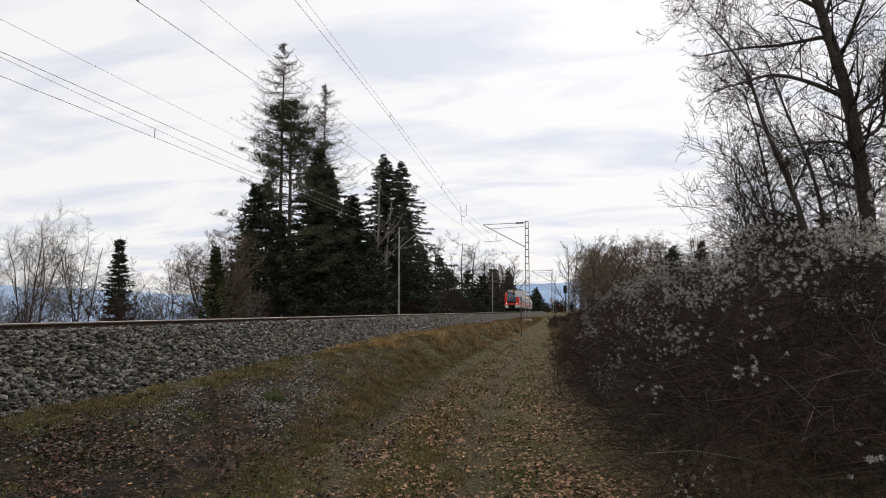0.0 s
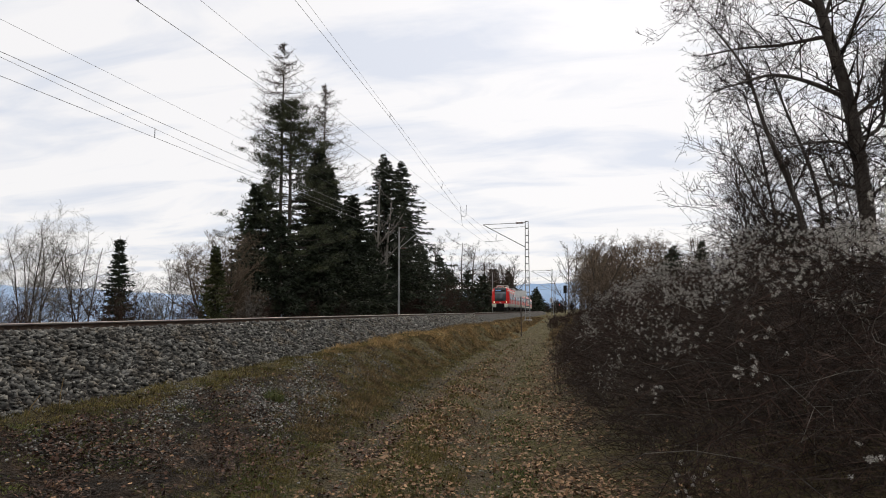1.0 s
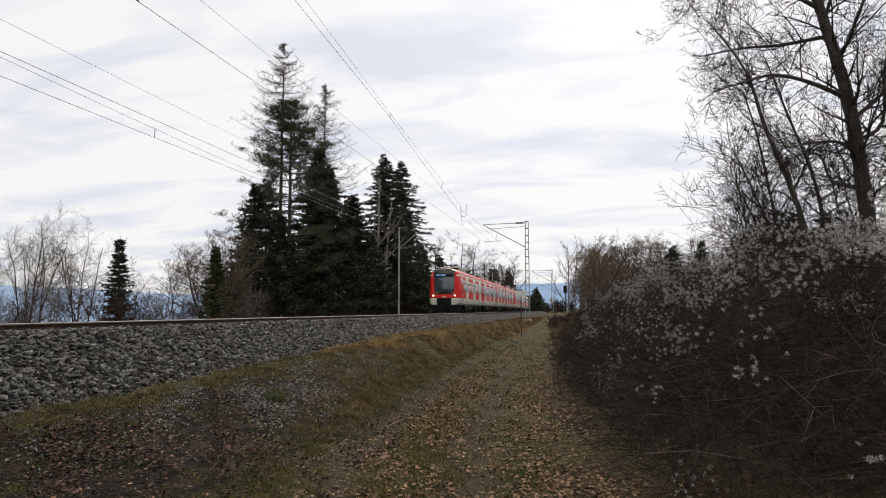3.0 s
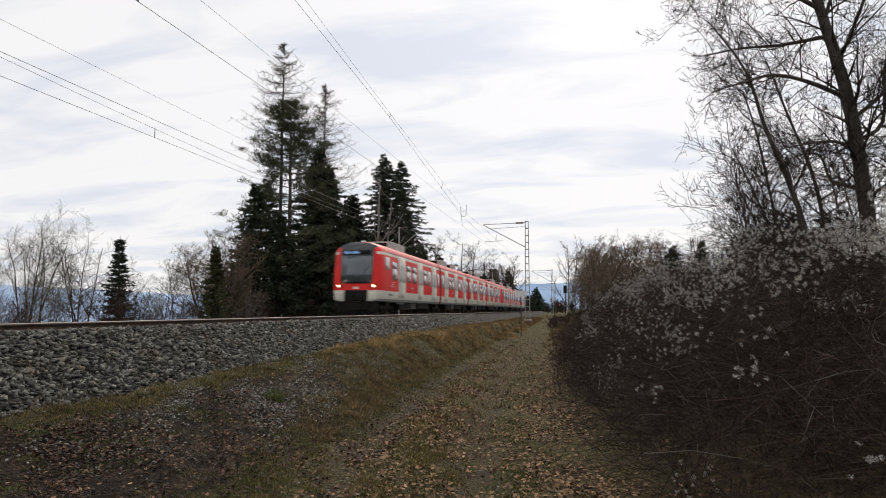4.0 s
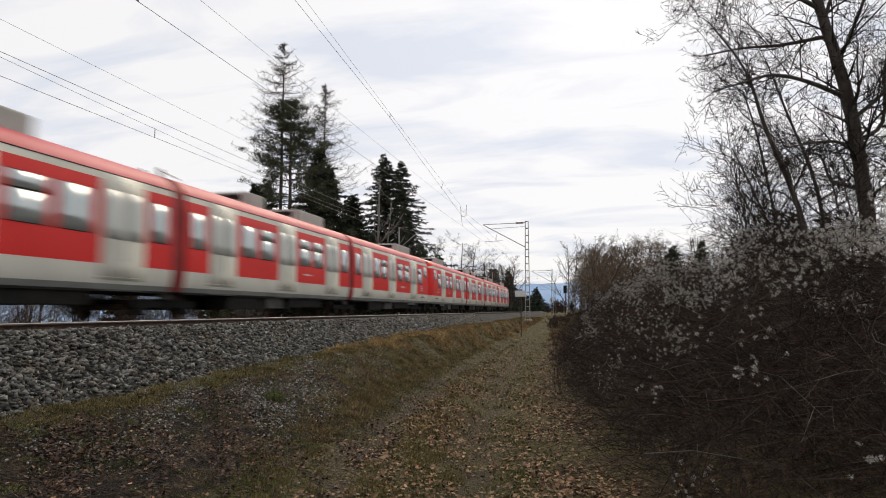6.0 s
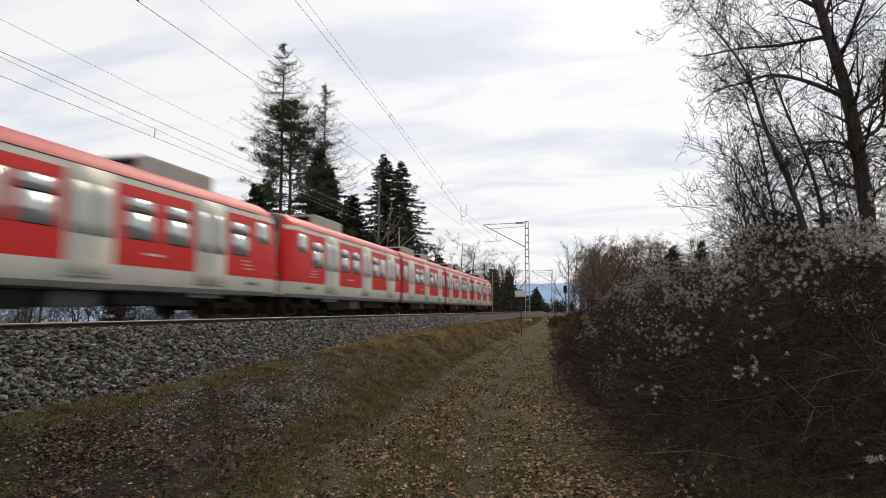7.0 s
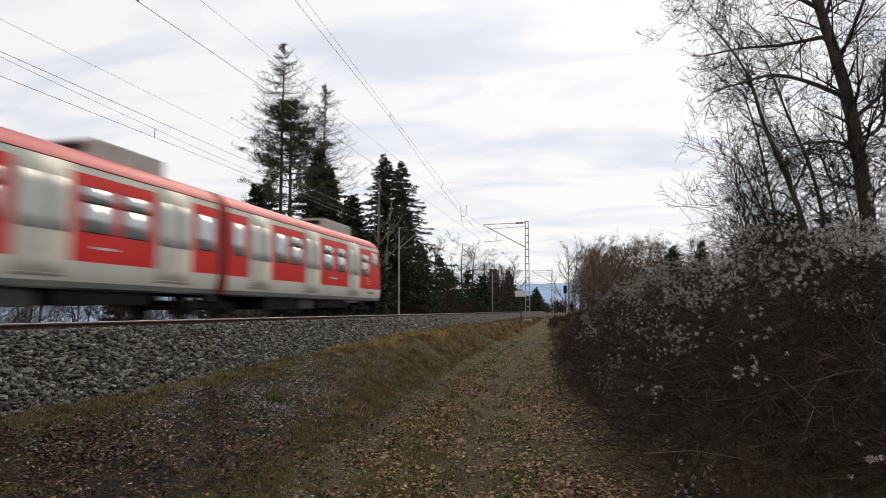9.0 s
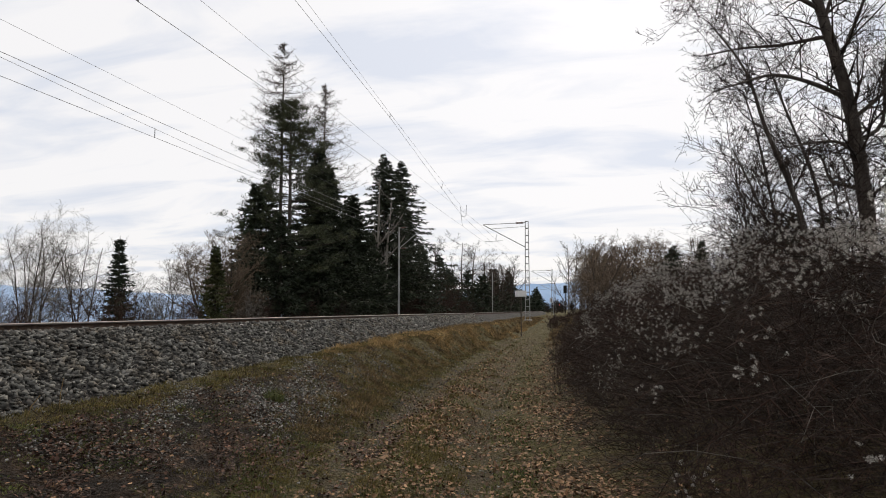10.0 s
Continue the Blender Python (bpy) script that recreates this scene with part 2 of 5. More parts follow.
# ---------------------------------------------------------------- mesh helpers
def raw_mesh(name, verts, faces, mats, smooth=False, face_mats=None):
    """A mesh from arrays: verts (n, 3), faces (m, 3) or (m, 4)."""
    me = bpy.data.meshes.new(name)
    v = np.asarray(verts, dtype=np.float32).reshape(-1, 3)
    f = np.asarray(faces, dtype=np.int32)
    k = f.shape[1]
    me.vertices.add(len(v))
    me.vertices.foreach_set("co", v.ravel())
    me.loops.add(f.size)
    me.loops.foreach_set("vertex_index", f.ravel())
    me.polygons.add(len(f))
    me.polygons.foreach_set("loop_start", np.arange(0, f.size, k, dtype=np.int32))
    if smooth:
        me.polygons.foreach_set("use_smooth", np.ones(len(f), dtype=bool))
    for m in (mats if isinstance(mats, (list, tuple)) else [mats]):
        me.materials.append(m)
    if face_mats is not None:
        me.polygons.foreach_set("material_index", np.asarray(face_mats, dtype=np.int32))
    me.update(calc_edges=True)
    me.validate()
    return me


def put(name, me, parent=None, label="", at=None):
    ob = new(name, me)
    if parent is not None:
        ob.parent = parent
    if at is not None:
        ob.matrix_basis = at
    if label:
        tagged(ob, label)
    return ob


def part(name, bm, mat, parent=None, label="", bevel=0.0, smooth=False):
    """Links a bmesh as one mesh object under a thing or a part."""
    if bevel:
        bmesh.ops.bevel(bm, geom=bm.edges[:], offset=bevel, segments=2, profile=0.6, affect='EDGES', clamp_overlap=True)
    me = bpy.data.meshes.new(name)
    bm.to_mesh(me)
    bm.free()
    if smooth:
        for q in me.polygons:
            q.use_smooth = True
    for m in (mat if isinstance(mat, (list, tuple)) else [mat]):
        me.materials.append(m)
    return put(name, me, parent, label)


def box_bm(*boxes):
    """Boxes (x0, x1, y0, y1, z0, z1) in one bmesh."""
    bm = bmesh.new()
    for x0, x1, y0, y1, z0, z1 in boxes:
        m = Matrix.LocRotScale(((x0 + x1) / 2, (y0 + y1) / 2, (z0 + z1) / 2), None, (abs(x1 - x0), abs(y1 - y0), abs(z1 - z0)))
        bmesh.ops.create_cube(bm, size=1, matrix=m)
    return bm


def bars_bm(rods, sides=8, bm=None):
    """Round bars from (a, b, radius) or (a, b, radius, end radius)."""
    bm = bm or bmesh.new()
    for rod in rods:
        a, b, r = Vector(rod[0]), Vector(rod[1]), rod[2]
        r2 = rod[3] if len(rod) > 3 else r
        d = b - a
        m = Matrix.Translation((a + b) / 2) @ d.to_track_quat('Z', 'Y').to_matrix().to_4x4()
        bmesh.ops.create_cone(bm, cap_ends=True, segments=sides, radius1=r, radius2=r2, depth=d.length, matrix=m)
    return bm


def rods_mesh(name, segs, mat, sides=3, smooth=False):
    """Many tapered rods in one mesh; segs rows: ax ay az bx by bz ra rb."""
    s = np.asarray(segs, dtype=np.float64)
    a, b, ra, rb = s[:, 0:3], s[:, 3:6], s[:, 6], s[:, 7]
    d = b - a
    ln = np.maximum(np.linalg.norm(d, axis=1, keepdims=True), 1e-6)
    d = d / ln
    ref = np.where(np.abs(d[:, 2:3]) < 0.8, np.array([[0, 0, 1.0]]), np.array([[1.0, 0, 0]]))
    u = np.cross(d, ref)
    u /= np.linalg.norm(u, axis=1, keepdims=True)
    w = np.cross(d, u)
    ang = np.arange(sides) * 2 * np.pi / sides
    ring = u[:, None, :] * np.cos(ang)[None, :, None] + w[:, None, :] * np.sin(ang)[None, :, None]
    va = a[:, None, :] - d[:, None, :] * ra[:, None, None] * 0.3 + ring * ra[:, None, None]
    vb = b[:, None, :] + d[:, None, :] * rb[:, None, None] * 0.3 + ring * rb[:, None, None]
    v = np.concatenate([va, vb], axis=1).reshape(-1, 3)
    i = np.arange(sides)
    j = (i + 1) % sides
    quad = np.stack([i, j, j + sides, i + sides], axis=1)
    f = (np.arange(len(s))[:, None, None] * 2 * sides + quad[None]).reshape(-1, 4)
    return raw_mesh(name, v, f, mat, smooth)


def tube(name, pts, radii, mat, sides=8):
    """One limb as a single tapering tube through points."""
    p = np.asarray([tuple(q) for q in pts], float)
    d = unit(np.gradient(p, axis=0))
    ref = np.array([0.31, 0.95, 0.05])
    u = unit(np.cross(d, ref))
    w = np.cross(d, u)
    ang = np.arange(sides) * 2 * np.pi / sides
    ring = u[:, None, :] * np.cos(ang)[None, :, None] + w[:, None, :] * np.sin(ang)[None, :, None]
    r = np.asarray(radii, float)[:, None, None] * (1 + 0.06 * np.sin(np.arange(len(p))[:, None, None] * 2.1 + ang[None, :, None] * 3))
    v = (p[:, None, :] + ring * r).reshape(-1, 3)
    f = []
    for i in range(len(p) - 1):
        for k in range(sides):
            m = (k + 1) % sides
            f.append((i * sides + k, i * sides + m, (i + 1) * sides + m, (i + 1) * sides + k))
    return raw_mesh(name, v, f, mat, True)


def chain_tube(name, segs, mat, sides=8):
    """A tube from a run of joined rods."""
    return tube(name, [s[0:3] for s in segs] + [segs[-1][3:6]], [s[6] for s in segs] + [segs[-1][7]], mat, sides)


def twigs_mesh(name, rods, ribbons, mat, sides=3):
    """Rods and, for the finest twigs, flat slips, in one mesh; rows as in rods_mesh."""
    me = rods_mesh(name, rods, mat, sides) if len(rods) else None
    if not len(ribbons):
        return me
    s = np.asarray(ribbons, dtype=np.float64)
    p, q, ra, rb = s[:, 0:3], s[:, 3:6], s[:, 6:7], s[:, 7:8]
    d = unit(q - p)
    n = unit(np.cross(d, np.sin(p * 37.0 + q * 53.0) + 0.01))
    v = np.stack([p - n * ra, p + n * ra, q + n * rb, q - n * rb], axis=1).reshape(-1, 3)
    f = np.arange(len(v)).reshape(-1, 4)
    if me is None:
        return raw_mesh(name, v, f, mat)
    v0 = np.empty(len(me.vertices) * 3, dtype=np.float32)
    me.vertices.foreach_get("co", v0)
    f0 = np.empty(len(me.loops), dtype=np.int32)
    me.loops.foreach_get("vertex_index", f0)
    v0, f0 = v0.reshape(-1, 3), f0.reshape(-1, 4)
    bpy.data.meshes.remove(me)
    return raw_mesh(name, np.concatenate([v0, v]), np.concatenate([f0, f + len(v0)]), mat)


def blades_mesh(name, p, d, n, ln, wd, mat):
    """Many pointed, folded slips (needle sprays, grass blades, leaves): base p, direction d, side n, length, width."""
    ln, wd = ln[:, None], wd[:, None]
    v = np.stack([p, p + d * ln * 0.45 + n * wd * 0.5, p + d * ln, p + d * ln * 0.45 - n * wd * 0.5], axis=1).reshape(-1, 3)
    f = np.arange(len(p) * 4).reshape(-1, 4)
    return raw_mesh(name, v, f, mat)


def unit(v):
    return v / np.maximum(np.linalg.norm(v, axis=-1, keepdims=True), 1e-9)


# ---------------------------------------------------------------- the line of the tracks
CURVE = -1.4176e-4
FAR_X, NEAR_X = -13.13, -9.13


def bend(y):
    """Sideways shift of the slightly curved line at y."""
    y = np.asarray(y, dtype=float)
    return np.where(np.abs(y) < 400, CURVE * y * y, CURVE * (800 * np.abs(y) - 160000))


def path_x(y):
    return np.interp(y, [-30, 0, 6, 9, 16, 26, 41, 60, 120, 400], [-0.6, -1.0, -1.7, -2.15, -2.7, -3.05, -3.4, -3.6, -3.6, -3.0])


def ground_z(u, y, rough=True):
    """Height of the ground at u beside the line (x less the bend) and y along it."""
    u, y = np.asarray(u, float), np.asarray(y, float)
    c = path_x(y)
    rise = np.interp(y, [0, 25, 45, 80, 150], [0, 0, 0.25, 0.75, 0.9])
    floor = -1.45 + rise
    x_l = [u * 0 - 3000, u * 0 - 300, u * 0 - 120, u * 0 - 45, u * 0 - 26, u * 0 - 19, u * 0 - 16.2, u * 0 - 7.2, u * 0 - 6.2, u * 0 - 5.3,
           c - 1.45, c - 0.95, c - 0.7, c, c + 0.7, c + 0.95, c + 1.6, c + 3.4, c + 7, c + 30, c + 300, c + 3000]
    berm = -0.92 + 0.3 * np.clip((y - 8) / 14, 0, 1)
    one = u * 0 + 1
    z_l = [-60 * one, -45 * one, -20 * one, -4 * one, -1.3 * one, -0.95 * one, -0.95 * one, -1.1 * one, berm - 0.03, berm - 0.06,
           np.minimum(floor + 0.07, berm - .06), floor + 0.03, floor - 0.06, floor + 0.08, floor - 0.06, floor + 0.03, floor + 0.08, floor + 0.55, floor + 1.0, floor + 1.6, 6 * one, 10 * one]
    z = z_l[0].copy()
    for a, b, za, zb in zip(x_l[:-1], x_l[1:], z_l[:-1], z_l[1:]):
        k = np.clip((u - a) / np.maximum(b - a, 1e-6), 0, 1)
        z = np.where(u >= a, za + (zb - za) * k, z)
    if rough:
        near = np.exp(-np.maximum(0, y - 10) / 60) * (np.abs(u) < 40)
        z = z + near * (0.03 * np.sin(u * 2.3 + y * 1.1) * np.sin(y * 1.7 - u * 0.6) + 0.018 * np.sin(u * 6.1 + 1.3 * y) * np.sin(y * 5.3))
    return z


def ground_at(x, y):
    return float(ground_z(np.array([x - float(bend(y))]), np.array([y]))[0])


def steps(*stretches):
    out = []
    for a, b, s in stretches:
        out.extend(np.arange(a, b - 1e-6, s))
    out.append(stretches[-1][1])
    return np.array(out)


def build_ground():
    us = steps((-3000, -300, 300), (-300, -60, 30), (-60, -18, 3), (-18, -7.5, 1.2), (-7.5, 4, 0.14), (4, 12, 0.5), (12, 60, 4), (60, 300, 40), (300, 3000, 450))
    ys = steps((-600, -60, 90), (-60, -4, 4), (-4, 3, 0.5), (3, 26, 0.16), (26, 60, 0.5), (60, 200, 4), (200, 800, 50), (800, 4400, 400))
    u, y = np.meshgrid(us, ys)
    z = ground_z(u, y)
    v = np.stack([u + bend(y), y, z], axis=-1).reshape(-1, 3)
    w, h = len(us), len(ys)
    i, j = np.meshgrid(np.arange(w - 1), np.arange(h - 1))
    a = (j * w + i).ravel()
    f = np.stack([a, a + 1, a + 1 + w, a + w], axis=1)
    me = raw_mesh("ground", v, f, M["ground"], smooth=True)
    c = path_x(y)
    q = u - c
    rut = np.exp(-((np.abs(q) - 0.72) / 0.27) ** 2)
    gravel = 0.22 + 0.27 * rut * np.clip((24 - y) / 12, 0, 1)
    spill = np.exp(-((u + 4.75) / 0.7) ** 2) * (y > 5) * (y < 17)
    gravel = np.maximum(gravel, 0.2 + 0.3 * spill)
    gravel = np.where(np.abs(q) < 1.4, gravel, 0.08)
    grass = 0.55 + 0.2 * np.exp(-((np.abs(q) - 1.25) / 0.35) ** 2) + 0.16 * np.exp(-(q / 0.3) ** 2) + 0.3 * np.clip((y - 12) / 14, 0, 1) * (q < -1.2)
    grass = grass + 0.3 * np.clip((y - 34) / 20, 0, 1) + 0.25 * np.exp(-((u + 5.8) / 0.35) ** 2)
    grass = grass - 0.3 * (u < -3.2) * (u > -5.6) * np.clip((15 - y) / 5, 0, 1)
    leaf = 0.42 + 0.2 * np.clip((q + 2) / 3, 0, 1) + 0.16 * np.exp(-(q / 0.4) ** 2)
    col = np.stack([gravel, grass, leaf, u * 0 + 1], axis=-1).reshape(-1, 4)
    at = me.color_attributes.new("zone", 'FLOAT_COLOR', 'POINT')
    at.data.foreach_set("color", col.astype(np.float32).ravel())
    tagged(put("ground", me), "sloping verge with leaf litter, dry grass and a rutted farm path", "ground", kind="structure")


build_ground()


def strip(name, prof, ys, mat, smooth=False, x0=0.0, z0=0.0):
    """A profile (u, z) drawn along the line of the tracks."""
    prof = np.asarray(prof, float)
    k, h = len(prof), len(ys)
    v = np.zeros((h, k, 3))
    v[:, :, 0] = prof[None, :, 0] + x0 + bend(ys)[:, None]
    v[:, :, 1] = ys[:, None]
    v[:, :, 2] = prof[None, :, 1] + z0
    i, j = np.meshgrid(np.arange(k - 1), np.arange(h - 1))
    a = (j * k + i).ravel()
    return raw_mesh(name, v.reshape(-1, 3), np.stack([a, a + 1, a + 1 + k, a + k], axis=1), mat, smooth)


LINE_Y = steps((-300, -40, 20), (-40, 60, 1.0), (60, 200, 5), (200, 640, 20))
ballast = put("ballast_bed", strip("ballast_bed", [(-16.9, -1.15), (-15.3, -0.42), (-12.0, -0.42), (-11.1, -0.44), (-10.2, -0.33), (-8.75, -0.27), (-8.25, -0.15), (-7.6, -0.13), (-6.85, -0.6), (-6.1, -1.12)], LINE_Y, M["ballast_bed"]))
tagged(ballast, "crushed-stone ballast shoulder under two tracks, gap shade in its dark base colour", "ballast", kind="structure")


def build_tracks():
    head = [(-0.036, -0.035), (-0.036, -0.006), (-0.028, 0.0), (0.028, 0.0), (0.036, -0.006), (0.036, -0.035), (-0.036, -0.035)]
    web = [(-0.034, -0.0355), (-0.010, -0.05), (-0.010, -0.14), (-0.07, -0.158), (-0.07, -0.172), (0.07, -0.172), (0.07, -0.158), (0.010, -0.14), (0.010, -0.05), (0.034, -0.0355)]
    sl = box_bm((-1.3, 1.3, -0.13, 0.13, -0.33, -0.178))
    bmesh.ops.bevel(sl, geom=sl.edges[:], offset=0.02, segments=1, affect='EDGES')
    sleeper_me = bpy.data.meshes.new("sleeper")
    sl.to_mesh(sleeper_me)
    sl.free()
    sleeper_me.materials.append(M["sleeper"])
    clip_me = bpy.data.meshes.new("rail_clip")
    cl = box_bm((-0.12, -0.075, -0.06, 0.06, -0.176, -0.13), (0.075, 0.12, -0.06, 0.06, -0.176, -0.13))
    cl.to_mesh(clip_me)
    cl.free()
    clip_me.materials.append(M["rail_web"])
    for cx, zi, zo, lab in ((NEAR_X, 0.0, -0.07, "near railway track with rusty-sided rails on concrete sleepers"), (FAR_X, -0.13, -0.18, "railway track with worn rails carrying the red train")):
        tr = tagged(new("railway_track"), lab, "track", "tracks", "structure")
        for g, zc in ((-0.755, zo), (0.755, zi)):
            r = put("rail", strip("rail", web, LINE_Y, M["rail_web"], x0=cx + g, z0=zc), tr, "rust-brown rail with a polished head")
            put("rail_head", strip("rail_head", head, LINE_Y, M["rail_head"], x0=cx + g, z0=zc), r)
        for i in range(170):
            y = -8 + 0.6 * i
            x = cx + float(bend(y))
            put("sleeper", sleeper_me, tr, at=pose(x, y, (zi + zo) / 2, 0, -math.degrees((zi - zo) / 1.51)))
            if cx == NEAR_X and i < 75:
                put("rail_clip", clip_me, tr, at=pose(x + 0.755, y, zi))


build_tracks()


# ---------------------------------------------------------------- the train
# Train space: x across, y backwards from the nose, z up from the rails.
UNIT_LENGTH = 67.4
JOINTS = (18.4, 33.7, 49.0)
DOORS = ((4.47, 6.27), (9.95, 11.62), (14.83, 16.63), (20.25, 22.0), (25.3, 27.0), (30.3, 32.05))
WINDOWS = ((2.95, 4.12, 1), (6.62, 7.75, 1), (8.35, 9.5, 1), (11.95, 13.05, 1), (13.4, 14.5, 0), (16.95, 17.75, 0),
           (18.95, 19.95, 0), (22.35, 23.45, 1), (23.8, 24.95, 1), (27.35, 28.5, 1), (28.85, 29.95, 0), (32.3, 33.1, 0))
SIDE = [(1.36, 0.72), (1.42, 0.86), (1.47, 1.02), (1.50, 1.34), (1.505, 2.07), (1.49, 2.75), (1.475, 3.12), (1.45, 3.45), (1.425, 3.63),
        (1.36, 3.78), (1.24, 3.93), (1.02, 4.08), (0.7, 4.18), (0.35, 4.235), (0.0, 4.25)]
BANDS = [3, 1, 1, 0, 0, 0, 0, 1, 2, 2, 2, 2, 2, 2]      # skirt, pale, red, pale stripe, roof


def side_x(z):
    return float(np.interp(z, [q[1] for q in SIDE], [q[0] for q in SIDE]))


def ring_of(width=1.0, shrink=0.0):
    left = [(-x * width, z) for x, z in SIDE]
    right = [(x * width, z) for x, z in reversed(SIDE[:-1])]
    return left + right


def loft(rings, bands):
    """Mesh data from rings of (x, y, z) rows."""
    k = len(rings[0])
    v = np.array(rings, float).reshape(-1, 3)
    f, fm = [], []
    for r in range(len(rings) - 1):
        for i in range(k - 1):
            f.append((r * k + i, r * k + i + 1, (r + 1) * k + i + 1, (r + 1) * k + i))
            fm.append(bands[i])
    return v, f, fm




def flat_panel(name, s0, s1, z0, z1, side, proud, mat, parent, label="", rows=4, thick=0.02):
    """A panel that follows the curved side of the train."""
    zs = np.linspace(z0, z1, rows)
    v, f = [], []
    for dx in (0.0, thick):
        for z in zs:
            x = (side_x(z) + proud - dx) * side
            v += [(x, s0, z), (x, s1, z)]
    n = rows * 2
    for i in range(rows - 1):
        a = 2 * i
        f.append((a, a + 1, a + 3, a + 2))
        f.append((n + a, n + a + 2, n + a + 3, n + a + 1))
        f.append((a, a + 2, n + a + 2, n + a))
        f.append((a + 1, n + a + 1, n + a + 3, a + 3))
    f.append((0, n, n + 1, 1))
    f.append((2 * rows - 2, 2 * rows - 1, n + 2 * rows - 1, n + 2 * rows - 2))
    return put(name, raw_mesh(name, v, f, mat), parent, label)


def nose_y(z):
    return 0.34 + 0.30 * max(0.0, (z - 1.3)) / 2.6 + 0.25 * max(0.0, z - 3.6)


def make_cab(train, back):
    """The driving cab end; back: at the tail of the unit, turned about."""
    m = pose(0, UNIT_LENGTH, 0, 0, 0, 180) if back else pose(0, 0, 0)
    rings = []
    for k, (w, ys) in enumerate(((0.80, 0.0), (0.885, 0.07), (0.95, 0.22), (0.985, 0.45), (1.0, 0.78))):
        ring = []
        for x, z in ring_of():
            y0 = nose_y(z) + ys
            zz = z if z < 3.5 else 3.5 + (z - 3.5) * (0.72, 0.86, 0.94, 0.98, 1.0)[k]
            ring.append((x * w, y0, zz))
        rings.append(ring)
    rings.append([(x, 2.2, z) for x, z in ring_of()])
    bands = BANDS + BANDS[::-1]
    v, f, fm = loft(rings, bands)
    fm = [4 if (9 < i % 28 < 18 and i < 28 * 2) else 0 if (b == 2 and i < 28 * 4) else b for i, b in enumerate(fm)]
    shell = put("cab_shell", raw_mesh("cab_shell", v, f, [M["red"], M["pale"], M["roof_red"], M["skirt"], M["visor"]], True, fm), train, "red driving cab with rounded corners", m)
    # the front wall closes the shell
    k = len(rings[0])
    v, f, fm = [], [], []
    for i in range(k // 2 + 1):
        v += [rings[0][i], rings[0][k - 1 - i]]
    for i in range(k // 2):
        f.append((2 * i, 2 * i + 1, 2 * i + 3, 2 * i + 2))
        z = (v[2 * i][2] + v[2 * i + 2][2]) / 2
        fm.append(1 if z < 1.3 else 0)
    put("front_panel", raw_mesh("front_panel", v, f, [M["red"], M["pale"]], False, fm), shell, "flat red front with a pale lower edge")

    def face(name, outline, proud, mat, label="", par=shell):
        """A plate on the sloping front from (x, z) corners."""
        n = len(outline)
        v = [(x, nose_y(z) - proud, z) for x, z in outline] + [(x, nose_y(z) + 0.01, z) for x, z in outline]
        bm = bmesh.new()
        vs = [bm.verts.new(c) for c in v]
        bm.faces.new(vs[:n])
        for i in range(n):
            j = (i + 1) % n
            bm.faces.new((vs[i], vs[n + i], vs[n + j], vs[j]))
        bmesh.ops.recalc_face_normals(bm, faces=bm.faces[:])
        return part(name, bm, mat, par, label)

    def rows_plate(name, zs, half, proud, mat, label=""):
        """A plate in level strips, which bows with the front."""
        v, f = [], []
        for z, h in zip(zs, half):
            v += [(-h, nose_y(z) - proud, z), (h, nose_y(z) - proud, z)]
        for i in range(len(zs) - 1):
            f.append((2 * i, 2 * i + 1, 2 * i + 3, 2 * i + 2))
        n = len(v)
        v += [(a, b + proud + 0.02, c) for a, b, c in v]
        for i in range(len(zs) - 1):
            f.append((n + 2 * i, n + 2 * i + 2, n + 2 * i + 3, n + 2 * i + 1))
            f.append((2 * i, 2 * i + 2, n + 2 * i + 2, n + 2 * i))
            f.append((2 * i + 1, n + 2 * i + 1, n + 2 * i + 3, 2 * i + 3))
        e = 2 * len(zs) - 2
        f += [(0, n, n + 1, 1), (e, e + 1, n + e + 1, n + e)]
        return put(name, raw_mesh(name, v, f, mat), shell, label)

    rows_plate("front_mask", (1.74, 2.2, 3.0, 3.5, 3.75, 3.92, 4.03), (0.92, 0.95, 0.98, 1.0, 1.0, 0.95, 0.72), 0.03, M["visor"], "dark grey mask round the windscreen")
    rows_plate("windscreen", (1.82, 2.3, 2.9, 3.34), (0.87, 0.9, 0.925, 0.935), 0.042, M["screen"], "curved windscreen, grey-blue reflection in its colour")
    rows_plate("destination_display", (3.42, 3.68), (0.82, 0.84), 0.046, M["black"], "dark destination box")
    for i, (a, b) in enumerate(((-0.78, -0.52), (-0.44, -0.3), (-0.24, 0.1))):
        face("display_text", [(a, 3.48), (b, 3.48), (b, 3.62), (a, 3.62)], 0.054, M["display"], "lit blue-white lettering bar")
    bar = bars_bm([((0.12, nose_y(1.9) - 0.05, 1.92), (0.75, nose_y(2.7) - 0.05, 2.75), 0.012)])
    part("wiper", bar, M["black"], shell, "thin black windscreen wiper")
    for sx in (-1, 1):
        h = face("headlamp_housing", [(sx * 0.84, 1.5), (sx * 1.2, 1.52), (sx * 1.19, 1.68), (sx * 0.88, 1.66)], 0.02, M["black"], "black lamp housing")
        bm = bars_bm([((sx * 1.05, nose_y(1.6) - 0.045, 1.595), (sx * 1.05, nose_y(1.6) + 0.02, 1.595), 0.075)], 14)
        part("tail_lamp" if back else "headlamp", bm, M["lamp_off"] if back else M["lamp"], shell, "red tail lamp, unlit" if back else "round warm headlamp, lit")
        # pale bumper corners below
        bm = box_bm((sx * 0.78, sx * 1.26, 0.27, 0.5, 0.8, 1.22))
        part("bumper_corner", bm, M["pale"], shell, "pale grey bumper corner", bevel=0.03)
    bm = box_bm((-0.7, 0.7, 0.3, 0.6, 0.72, 1.36))
